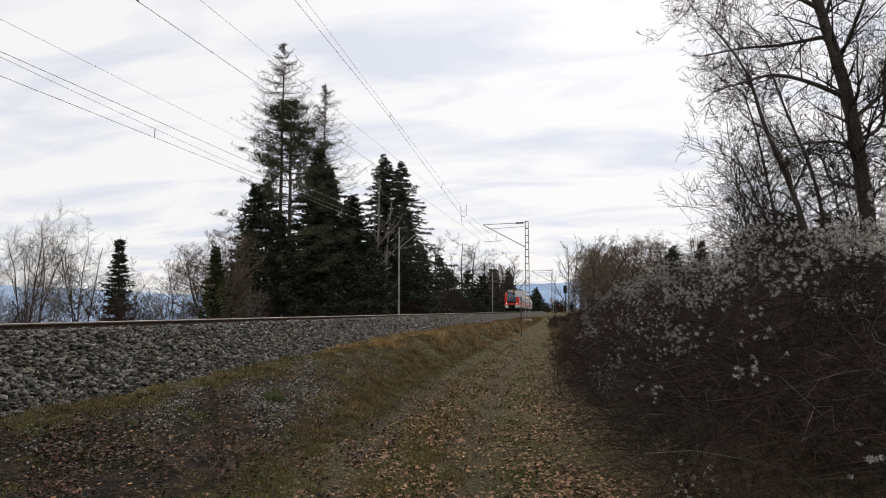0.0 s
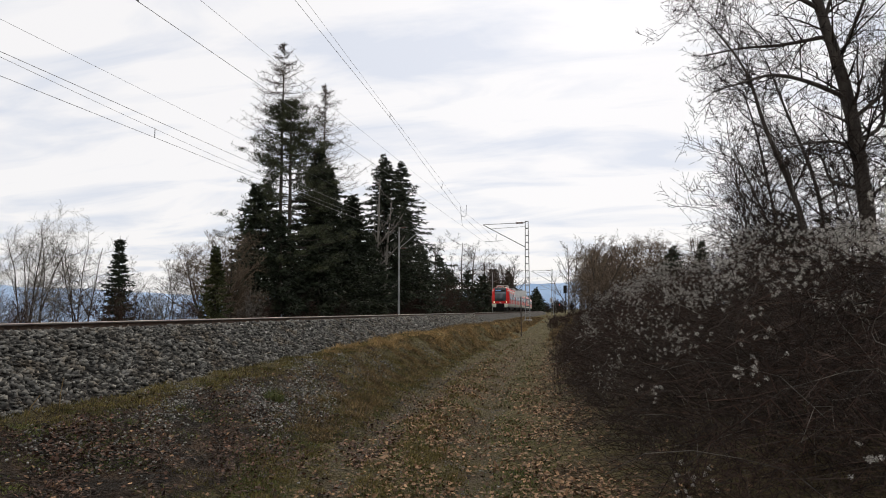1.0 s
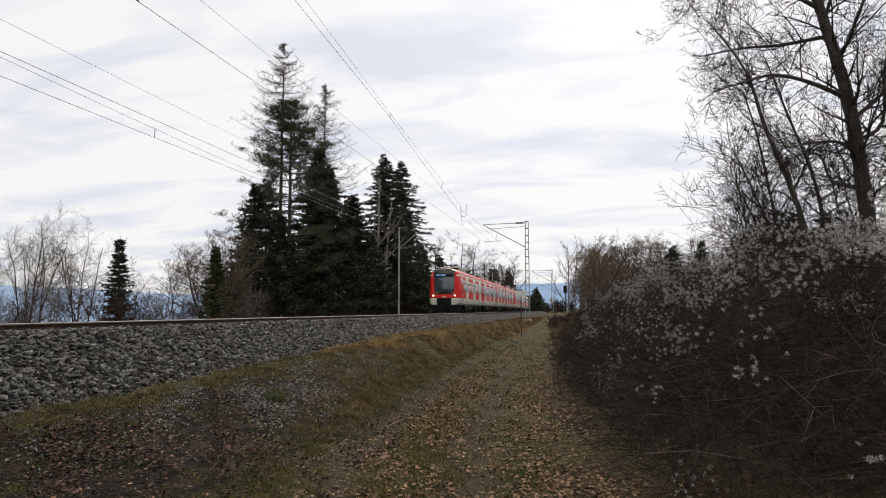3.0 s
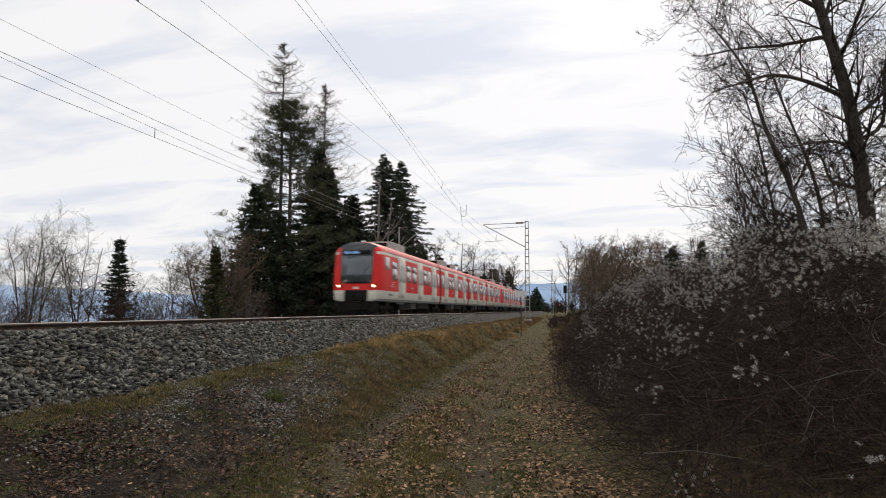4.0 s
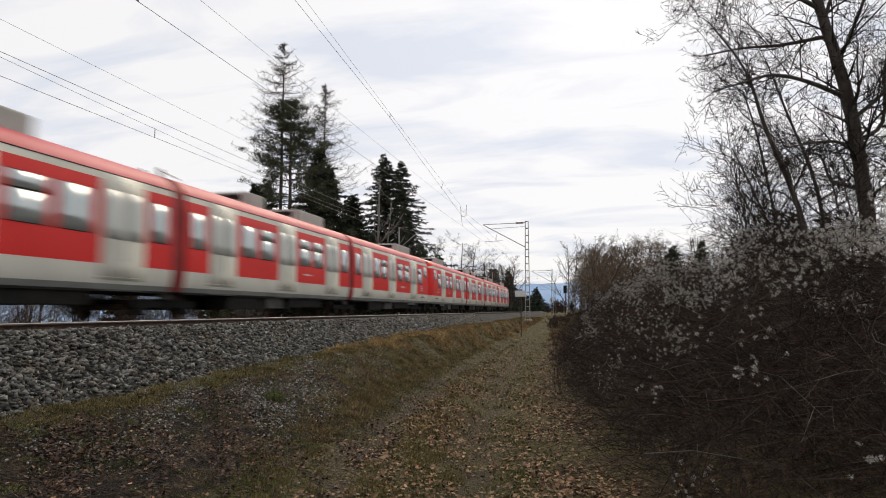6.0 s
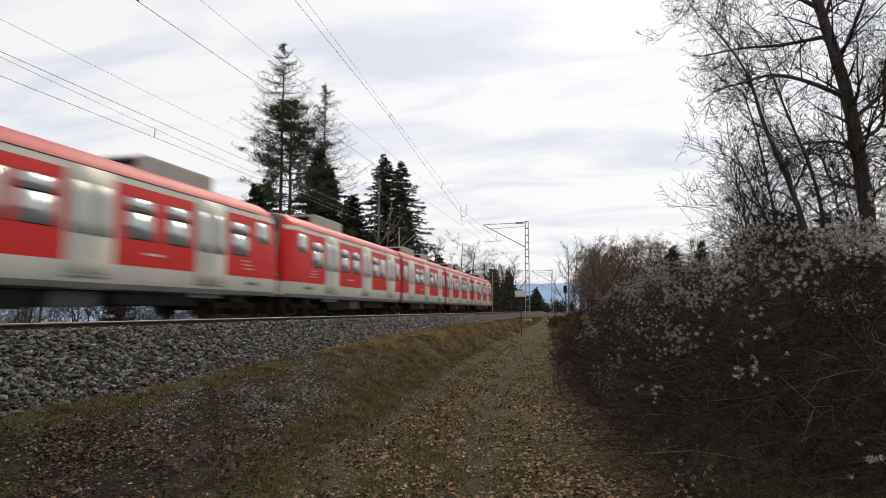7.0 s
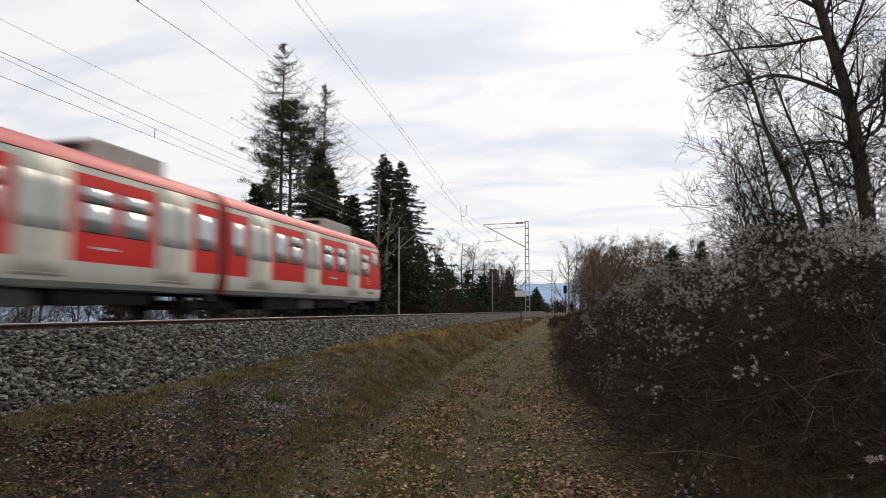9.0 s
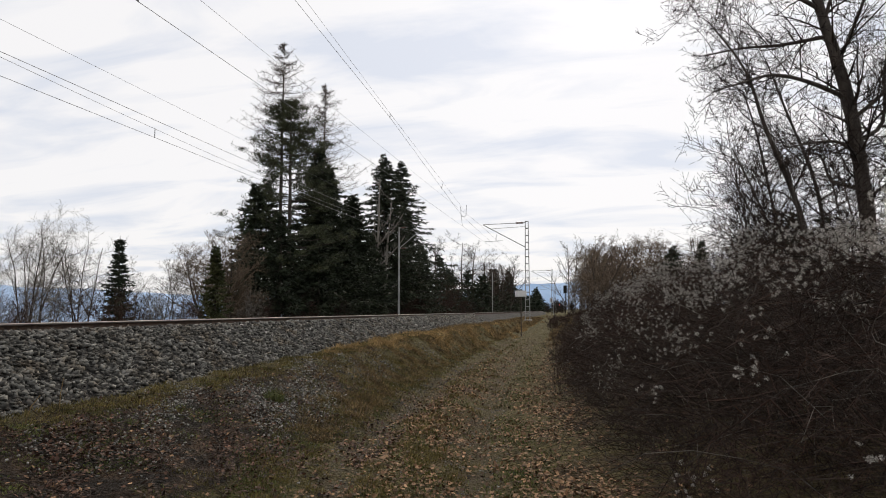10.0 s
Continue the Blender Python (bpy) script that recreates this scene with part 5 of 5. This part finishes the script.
def sapling(x, y, base, pts, r, seed, kids=26):
    rng = Rnd(seed)
    segs, tips = ([], [], []), []
    t = tagged(new("sapling"), "thin bare sapling leaning beside the alder", "tree", "saplings")
    t.matrix_basis = pose(x, y, base)
    f, rr = limb_along(segs, tips, rng, pts, r, 0.01, kids, 0.85)
    put("trunk", tube("trunk", f, rr, M["bark"], 7), t)
    put("crown", crown_of(segs, M["twig"], 0.0034, 1.0), t, "fine bare twigs")


sapling(3.35, 11.0, -0.7, [(0, 0, -0.2), (-0.15, 0, 1.2), (-0.35, 0, 2.4), (-0.75, 0, 3.6), (-1.0, 0, 4.5), (-1.5, 0, 5.3)], 0.06, 411)
sapling(3.6, 11.5, -0.7, [(0, 0, -0.2), (-0.05, 0, 1.4), (-0.2, 0, 2.8), (-0.55, 0, 3.9), (-0.8, 0.1, 4.8)], 0.045, 412)
sapling(2.95, 10.8, -0.8, [(0, 0, -0.2), (-0.2, 0, 1.2), (-0.45, 0.1, 2.4), (-0.85, 0.1, 3.4)], 0.035, 413)
sapling(2.85, 11.4, -0.8, [(0, 0, -0.2), (-0.1, 0.2, 1.3), (-0.25, 0.2, 2.2), (-0.6, 0.2, 3.0)], 0.03, 414)
sapling(3.2, 12.4, -0.7, [(0, 0, -0.2), (0.05, 0, 1.3), (-0.2, 0, 2.6), (-0.4, 0, 3.8), (-0.6, 0, 4.6)], 0.04, 415)
for i, (x, y, h) in enumerate(((2.45, 10.4, 2.3), (3.0, 10.0, 2.9), (3.8, 10.4, 2.8), (4.6, 10.6, 3.0), (2.7, 11.9, 3.2), (5.2, 11.4, 3.2), (4.2, 12.2, 3.3))):
    sapling(x, y, -0.8, [(0, 0, -0.2), (-0.08, 0, h * 0.35), (-0.2, 0.1, h * 0.7), (-0.35, 0.1, h)], 0.022, 640 + i, 26)
sapling(4.7, 11.8, -0.5, [(0, 0, -0.2), (0.05, 0, 1.3), (0.1, 0, 2.6), (0.0, 0, 3.8), (0.2, 0, 5.0)], 0.04, 416)


# ---------------------------------------------------------------- the thicket beside the path
def thicket_edge(y):
    return np.interp(y, [0, 4, 6.5, 11.2, 19, 30, 45], [0.95, 0.75, 0.42, -0.05, -0.5, -0.8, -0.8])


def thicket_top(x, y):
    """Height of the thicket's outer surface (z)."""
    q = x - thicket_edge(y)
    return np.interp(q, [-0.2, 0.15, 0.5, 1.1, 2.0, 3.5, 7], [-1.35, -0.7, 0.0, 0.6, 0.98, 1.12, 1.2]) + 0.16 * np.sin(x * 2.1 + y * 0.9) + 0.1 * np.sin(y * 2.3 - x)


def make_thicket(x0, y0, seed, stems, heads):
    rng = np.random.RandomState(seed)
    t = tagged(new("clematis_thicket"), "tangled bare thicket with grey fluffy clematis seed heads" if heads > 2 else "tangled bare brown thicket beside the path", "bush", "thicket")
    near = y0 < 13
    x, y = x0 + rng.uniform(-0.75, 0.75, stems), y0 + rng.uniform(-0.75, 0.75, stems)
    k = x > thicket_edge(y) - 0.05
    x, y = x[k], y[k]
    n = len(x)
    g = ground_z(x - bend(y), y)
    top = thicket_top(x, y) + rng.normal(0, 0.12, n)
    upright = rng.uniform(size=n) < 0.45
    a = rng.uniform(0, 6.283, n)
    p = np.stack([x, y, g + np.where(upright, 0, rng.uniform(0.08, 1.0, n) * np.maximum(0.2, top - g))], axis=1)
    d = unit(np.stack([np.cos(a) * 0.5, np.sin(a) * 0.5, np.where(upright, 1.0, rng.uniform(-0.3, 0.7, n))], axis=1))
    ln = np.where(upright, np.maximum(0.4, (top - g) * rng.uniform(0.8, 1.3, n)), rng.uniform(0.4, 1.4, n))
    r = rng.uniform(0.0011, 0.003, n) * (1 if near else 1.5) * np.where(rng.uniform(size=n) < 0.05, 2.0, 1)
    bow = np.stack([np.cos(a), np.sin(a), a * 0 - 0.55], axis=1) * rng.uniform(0.06, 0.3, (n, 1))
    out, main = [], []
    steps_n = 6
    for i in range(steps_n):
        d = unit(d + bow + rng.normal(0, 0.36, (n, 3)))
        d[:, 2] = np.where(p[:, 2] > top, d[:, 2] - 0.9, d[:, 2])
        d[:, 2] = np.where(p[:, 2] < g + 0.05, np.abs(d[:, 2]), d[:, 2])
        d = unit(d)
        q = p + d * (ln / steps_n)[:, None]
        main.append(np.concatenate([p, q, r[:, None], r[:, None] * 0.92], axis=1))
        out.append(main[-1])
        if i > 1:
            k = rng.uniform(size=n) < 0.8
            e = q[k] + unit(d[k] + rng.normal(0, 0.8, (k.sum(), 3))) * rng.uniform(0.08, 0.3, (k.sum(), 1))
            out.append(np.concatenate([q[k], e, r[k][:, None] * 0.65, r[k][:, None] * 0.45], axis=1))
        p, r = q, r * 0.92
    m = rng.uniform()
    rods = np.concatenate(out)
    thick = rods[:, 6] > 0.0034
    tagged(put("stem_tangle", twigs_mesh("stem_tangle", rods[thick], rods[~thick], M["red_twig"] if m < 0.45 else M["twig"] if m < 0.8 else M["brown_twig"]), t, "tangled thin stems"), kind="stuff")
    pick = rng.uniform(size=n) < 0.022
    jog = np.tile(rng.normal(0, 0.05, (int(pick.sum()), 3)), 2)
    pale = np.concatenate([np.concatenate([g[pick][:, 0:6] + jog, g[pick][:, 6:8] * 0 + 0.0018], axis=1) for g in main])
    tagged(put("dry_tangle", rods_mesh("dry_tangle", pale, M["grey_twig"], 3), t, "pale dry stems"), kind="stuff")
    x, y = x0 + rng.uniform(-0.75, 0.75, heads), y0 + rng.uniform(-0.75, 0.75, heads)
    k = x > thicket_edge(y) + 0.1
    x, y = x[k], y[k]
    z = thicket_top(x, y) - np.abs(rng.normal(0, 0.12, len(x))) + 0.09
    z = np.where(rng.uniform(size=len(x)) < 0.13, z - rng.uniform(0.2, 1.2, len(x)), z)
    if len(x):
        rep_n = rng.randint(5, 19, len(x))
        cc = np.repeat(np.stack([x, y, z], axis=1), rep_n, axis=0)
        cc = cc + rng.normal(0, 0.075, cc.shape) * [1, 1, 0.8]
        kk = 30
        cc = np.repeat(cc, kk, axis=0)
        dd = unit(rng.normal(0, 1, cc.shape))
        big = 1.0 if near else 1.25
        me = blades_mesh("seed_fluff", cc + dd * rng.uniform(0.001, 0.017, (len(cc), 1)), unit(dd * 0.5 + rng.normal(0, 0.8, dd.shape)), unit(np.cross(dd, rng.normal(0, 1, dd.shape))), rng.uniform(0.009, 0.015, len(cc)) * big, rng.uniform(0.008, 0.013, len(cc)) * big, M["fluff"])
        tagged(put("seed_fluff", me, t, "pale grey feathery seed heads"), kind="stuff")


seed = 500
for iy in range(19):
    y = 4.8 + 1.3 * iy + 0.025 * iy * iy
    e = float(thicket_edge(y))
    for ix in range(5):
        x = e + 0.45 + 1.2 * ix
        if x > 0.45 * y + 0.6 or (iy > 10 and ix > 2):
            continue
        seed += 1
        make_thicket(x, y, seed, 640 if y < 14 else 300, ((14, 19, 9, 3, 1)[ix] if y < 14 else (9, 10, 5, 2, 2)[ix]))

rng2 = Rnd(23)
for i in range(12):
    y = rng2.uniform(12.5, 22)
    bare_tree(float(thicket_edge(y)) + rng2.uniform(-0.35, 0.25), y, rng2.uniform(0.9, 1.7), "thin dead weeds at the edge of the thicket", 740 + i, ("red_twig", "brown_twig"), r0=0.006, levels=2, kids=7, ratio=0.35, stems=3, thin=0.8, name="dead_weeds", group="dead weeds", spread=0.7)


# ---------------------------------------------------------------- verge details
def scatter_blades(name, n, place, tall, width, mat, lab, cat, seed, flat=False, lay=0.5):
    """Grass blades or fallen leaves over the verge; place(rng, n) gives u, y."""
    rng = np.random.RandomState(seed)
    u, y = place(rng, n)
    z = ground_z(u, y)
    p = np.stack([u + bend(y), y, z], axis=1)
    if flat:
        d = unit(np.stack([rng.normal(0, 1, len(u)), rng.normal(0, 1, len(u)), rng.normal(0.15, 0.3, len(u))], axis=1))
        side = unit(np.cross(d, np.array([0, 0, 1.0]) + rng.normal(0, 0.35, d.shape)))
        p[:, 2] += rng.uniform(0.004, 0.03, len(u))
    else:
        d = unit(np.stack([rng.normal(0, lay, len(u)), rng.normal(0, lay, len(u)), np.abs(rng.normal(0.8, 0.3, len(u)))], axis=1))
        side = unit(np.cross(d, rng.normal(0, 1, d.shape)))
    ln = rng.uniform(0.5, 1.2, len(u)) * tall
    wd = rng.uniform(0.6, 1.3, len(u)) * width * (1 + y * 0.02)
    me = blades_mesh(name, p, d, side, ln, wd, mat)
    tagged(put(name, me), lab, cat, kind="stuff")


def clumped(rng, u, y, scale, keep):
    f = np.sin(u * scale + 1.3) * np.sin(y * scale * 0.8 + u) + 0.5 * np.sin(u * scale * 2.7 + y * scale * 1.9)
    k = f + rng.normal(0, 0.5, len(u)) > keep
    return u[k], y[k]


def path_leaves(rng, n):
    y = 4.5 + rng.exponential(8, n)
    c = path_x(y)
    q = np.where(rng.uniform(size=n) < 0.45, rng.normal(0.05, 0.34, n), np.where(rng.uniform(size=n) < 0.75, 1.55 + rng.normal(0, 0.42, n), rng.uniform(-3.0, 1.6, n)))
    return clumped(rng, c + q, y, 1.7, -0.5)


def bank_leaves(rng, n):
    y = 4.0 + rng.exponential(4.5, n)
    return clumped(rng, np.minimum(-2.4, rng.uniform(-5.7, -2.2, n) + rng.normal(0, 0.25, n)), y, 2.6, 0.1)


def green_spots(rng, n):
    y = 4.5 + rng.exponential(9, n)
    c = path_x(y)
    q = np.where(rng.uniform(size=n) < 0.5, -1.35 + rng.normal(0, 0.3, n), np.where(rng.uniform(size=n) < 0.5, 1.15 + rng.normal(0, 0.22, n), rng.normal(0, 0.3, n)))
    return clumped(rng, c + q, y, 2.4, 0.1)


def tufts(rng, n, u, y, per, wide):
    """Blades gathered into tufts round the given centres."""
    k = rng.randint(0, len(u), n)
    return u[k] + rng.normal(0, wide, n), y[k] + rng.normal(0, wide, n)


def dry_bank(rng, n):
    m = n // 42
    y = 7.5 + rng.gamma(2.0, 9, m)
    u = path_x(y) - 1.15 - np.abs(rng.normal(0, 1.0, m)) * np.clip((y - 6) / 12, 0.15, 1.3)
    u, y = clumped(rng, np.maximum(u, -6.1), y, 1.9, 0.0)
    return tufts(rng, n, u, y, 42, 0.07)


def olive_bank(rng, n):
    m = n // 60
    y = 7.0 + rng.gamma(2.0, 8, m)
    u = path_x(y) - 1.0 - np.abs(rng.normal(0, 1.1, m)) * np.clip((y - 5) / 11, 0.2, 1.3)
    return tufts(rng, n, np.maximum(u, -6.0), y, 60, 0.11)


def bank_moss(rng, n):
    m = n // 120
    y = 4.4 + rng.exponential(4.0, m)
    return tufts(rng, n, rng.uniform(-6.1, -4.0, m), y, 120, 0.1)


def dry_berm(rng, n):
    m = n // 30
    y = 4 + rng.exponential(9, m)
    u, y = clumped(rng, -5.75 + rng.normal(0, 0.3, m), y, 2.2, -0.4)
    return tufts(rng, n, u, y, 30, 0.08)


def dry_far(rng, n):
    m = n // 50
    y = rng.uniform(28, 78, m)
    u, y = clumped(rng, rng.uniform(-6.4, -0.3, m), y, 1.1, -0.6)
    k = np.abs(u - path_x(y) - 0.4) > 1.1
    return tufts(rng, n, u[k], y[k], 50, 0.14)


def golden_tufts(rng, n):
    m = n // 60
    y = 14 + rng.gamma(2.4, 8, m)
    u, y = clumped(rng, -5.6 + rng.normal(0, 0.5, m) + np.clip((y - 25) / 30, 0, 1) * 1.2, y, 1.3, 0.0)
    return tufts(rng, n, u, y, 60, 0.09)


def mid_strip(rng, n):
    m = n // 26
    y = 5 + rng.exponential(9, m)
    u, y = clumped(rng, path_x(y) + np.where(rng.uniform(size=m) < 0.6, rng.normal(0, 0.28, m), rng.normal(-1.3, 0.35, m)), y, 2.1, 0.0)
    return tufts(rng, n, u, y, 26, 0.06)


scatter_blades("fallen_leaves", 21000, path_leaves, 0.052, 0.034, M["dead_leaf"], "brown fallen leaves strewn along the path", "leaves", 601, True)
scatter_blades("fallen_leaves", 30000, bank_leaves, 0.048, 0.032, M["dark_leaf"], "brown fallen leaves on the dark bank", "leaves", 602, True)
scatter_blades("green_grass", 46000, green_spots, 0.055, 0.007, M["green_blade"], "short green grass along the ruts", "grass", 603)
scatter_blades("dry_grass", 42000, dry_bank, 0.12, 0.006, M["dry_blade"], "matted straw-coloured grass on the bank", "grass", 604, lay=1.1)
scatter_blades("olive_grass", 42000, olive_bank, 0.085, 0.006, M["olive_blade"], "short olive grass among the straw on the bank", "grass", 609, lay=0.9)
scatter_blades("moss_patches", 11000, bank_moss, 0.04, 0.009, M["green_blade"], "green moss and low weeds on the dark bank", "moss", 610, lay=0.9)
scatter_blades("dry_grass", 24000, dry_berm, 0.07, 0.007, M["olive_blade"], "flattened dry grass below the ballast", "grass", 605)
scatter_blades("dry_grass", 26000, dry_far, 0.24, 0.011, M["dry_blade"], "tall dry grass where the path meets the line", "grass", 606)
scatter_blades("dry_grass", 16000, golden_tufts, 0.2, 0.007, M["straw_blade"], "pale golden tufts along the top of the bank", "grass", 608, lay=0.8)

scatter_blades("short_dry_grass", 16000, mid_strip, 0.07, 0.006, M["olive_blade"], "short olive and straw grass between the ruts", "grass", 607)


def grass_tussock(x, y):
    rng = np.random.RandomState(31)
    t = tagged(new("grass_tussock"), "mossy green grass tussock on the stony bank", "grass")
    t.matrix_basis = pose(x, y, ground_at(x, y))
    bm = bmesh.new()
    bmesh.ops.create_icosphere(bm, subdivisions=3, radius=0.13)
    for v in bm.verts:
        v.co = Vector((v.co.x * 1.15, v.co.y, max(-0.03, v.co.z * 0.8))) * (1 + 0.18 * noise.noise(v.co * 16))
    part("moss_cushion", bm, M["moss"], t, "green moss cushion", smooth=True)
    n = 700
    d = unit(rng.normal(0, 1, (n, 3)) * [1, 1, 0.5] + [0, 0, 0.55])
    p = d * [0.12, 0.11, 0.09]
    tagged(put("blades", blades_mesh("blades", p, unit(d + rng.normal(0, 0.35, d.shape)), unit(np.cross(d, rng.normal(0, 1, d.shape))), rng.uniform(0.04, 0.13, n), rng.uniform(0.003, 0.007, n), M["green_blade"]), t, "short green and straw blades"), kind="stuff")


grass_tussock(-4.62, 9.75)


def dead_stalks():
    """Thin dead stalks and fallen twigs low on the bank."""
    rng = np.random.RandomState(44)
    n = 1500
    y = 4.4 + rng.exponential(3.2, n)
    u = rng.uniform(-6.0, -3.0, n)
    p = np.stack([u + bend(y), y, ground_z(u, y) + 0.01], axis=1)
    d = unit(rng.normal(0, 1, (n, 3)) * [1, 1, 0.35] + [0, 0, 0.25])
    q = p + d * rng.uniform(0.08, 0.35, (n, 1))
    q[:, 2] = np.maximum(q[:, 2], p[:, 2])
    r = rng.uniform(0.0015, 0.0035, (n, 1))
    e = q + unit(d + rng.normal(0, 0.6, d.shape)) * rng.uniform(0.05, 0.2, (n, 1))
    rods = np.concatenate([np.concatenate([p, q, r, r * 0.8], axis=1), np.concatenate([q, e, r * 0.8, r * 0.5], axis=1)])
    tagged(put("dead_stalks", rods_mesh("dead_stalks", rods, M["brown_twig"], 3)), "dead brown stalks and twigs on the bank", "twigs", kind="stuff")


dead_stalks()
for x, y, h, lean in ((-5.55, 6.55, 0.42, 0.05), (-5.75, 6.3, 0.3, 0.5), (-4.9, 7.1, 0.2, 0.7)):
    s = tagged(part("dry_stalk", bars_bm([((0, 0, -0.03), (lean * h * 0.5, 0, h * 0.6), 0.005), ((lean * h * 0.5, 0, h * 0.6), (lean * h * 1.1, 0.02, h), 0.004)], 5), M["dry_blade"]), "single pale dry stalk on the dark bank", "stalk", "dry stalks")
    s.matrix_basis = pose(x, y, ground_at(x, y))


# ---------------------------------------------------------------- ballast stones
def stone_shapes(count, seed):
    rng = np.random.RandomState(seed)
    v0 = np.array([(a, b, c) for a in (-0.72, 0.72) for b in (-0.72, 0.72) for c in (-0.72, 0.72)])
    f0 = np.array([(0, 1, 3), (0, 3, 2), (4, 6, 7), (4, 7, 5), (0, 4, 5), (0, 5, 1), (2, 3, 7), (2, 7, 6), (0, 2, 6), (0, 6, 4), (1, 5, 7), (1, 7, 3)])
    out = []
    for _ in range(count):
        v = v0 * rng.uniform(0.6, 1.3, (len(v0), 1)) + rng.normal(0, 0.16, v0.shape)
        for _ in range(3):
            nrm = unit(rng.normal(0, 1, 3))
            d = v @ nrm
            v = v - np.maximum(d - 0.72, 0)[:, None] * nrm
        out.append(v * np.array([1.25, rng.uniform(0.75, 1.1), rng.uniform(0.42, 0.75)]))
    return out, f0


STONES, STONE_FACES = stone_shapes(24, 77)


def ballast_z(u):
    return np.interp(u, [-16.9, -15.3, -12.0, -11.1, -10.2, -8.75, -8.25, -7.6, -6.85, -6.1], [-1.15, -0.42, -0.42, -0.44, -0.33, -0.27, -0.15, -0.13, -0.6, -1.12])


def stones_stuff(name, u, y, z, size, seed, lab, mat="stone"):
    rng = np.random.RandomState(seed)
    n = len(u)
    kind = rng.randint(0, len(STONES), n)
    base = np.array(STONES)[kind] * size[:, None, None]
    e = np.stack([rng.normal(0, 0.55, n), rng.normal(0, 0.4, n), rng.uniform(0, 6.283, n)], axis=1)
    cz, sz, cx, sx = np.cos(e[:, 2]), np.sin(e[:, 2]), np.cos(e[:, 0] * 1.0), np.sin(e[:, 0] * 1.0)
    x1 = base[:, :, 0] * cz[:, None] - base[:, :, 1] * sz[:, None]
    y1 = base[:, :, 0] * sz[:, None] + base[:, :, 1] * cz[:, None]
    z1 = base[:, :, 2]
    y2, z2 = y1 * cx[:, None] - z1 * sx[:, None], y1 * sx[:, None] + z1 * cx[:, None]
    v = np.stack([x1 + (u + bend(y))[:, None], y2 + y[:, None], z2 + z[:, None]], axis=-1)
    k = v.shape[1]
    f = (np.arange(n)[:, None, None] * k + STONE_FACES[None]).reshape(-1, 3)
    me = raw_mesh(name, v.reshape(-1, 3), f, M[mat])
    return tagged(put(name, me, ballast), lab, kind="stuff")


def build_stones():
    rng = np.random.RandomState(88)
    n = 36000
    y = 2.5 + 46 * rng.uniform(0, 1, n) ** 1.6
    u = np.where(rng.uniform(size=n) < 0.84, rng.uniform(-7.6, -6.0, n), rng.uniform(-8.3, -7.55, n))
    size = (0.02 + 0.036 * rng.uniform(0, 1, n) ** 1.6) * (1 + np.clip(y - 14, 0, 40) * 0.012)
    stones_stuff("ballast_stones", u, y, ballast_z(u) + rng.uniform(-0.025, 0.035, n), size, 89, "loose grey angular ballast stones")
    # stones scattered down the bank
    n = 17000
    y = 5.0 + rng.gamma(2.4, 3.0, n)
    u = -4.65 + rng.normal(0, 0.62, n)
    u, y = clumped(rng, u, y, 1.5, 0.15)
    g = ground_z(u, y)
    ob = stones_stuff("spilt_stones", u, y, g + 0.016, rng.uniform(0.007, 0.02, len(u)), 90, "pale stones spilt down the bank", "pale_stone")
    n = 2600
    y = 4.6 + rng.exponential(8, n)
    c = path_x(y)
    u = c + np.where(rng.uniform(size=n) < 0.5, -0.72, 0.72) + rng.normal(0, 0.2, n)
    stones_stuff("path_gravel", u, y, ground_z(u, y), rng.uniform(0.005, 0.014, n), 91, "small gravel in the ruts of the path")
    # the nearest stones, one by one
    meshes = [raw_mesh("ballast_stone", s * 0.044, STONE_FACES, M["stone_piece"]) for s in STONES]
    for i in range(290):
        y = rng.uniform(4.2, 9.5)
        u = rng.uniform(-7.5, -6.15)
        put("ballast_stone", meshes[rng.randint(0, len(meshes))], ballast, at=pose(u + float(bend(y)), y, float(ballast_z(u)) + 0.03, rng.uniform(-20, 20), rng.uniform(-20, 20), rng.uniform(0, 360)))


build_stones()

motions()
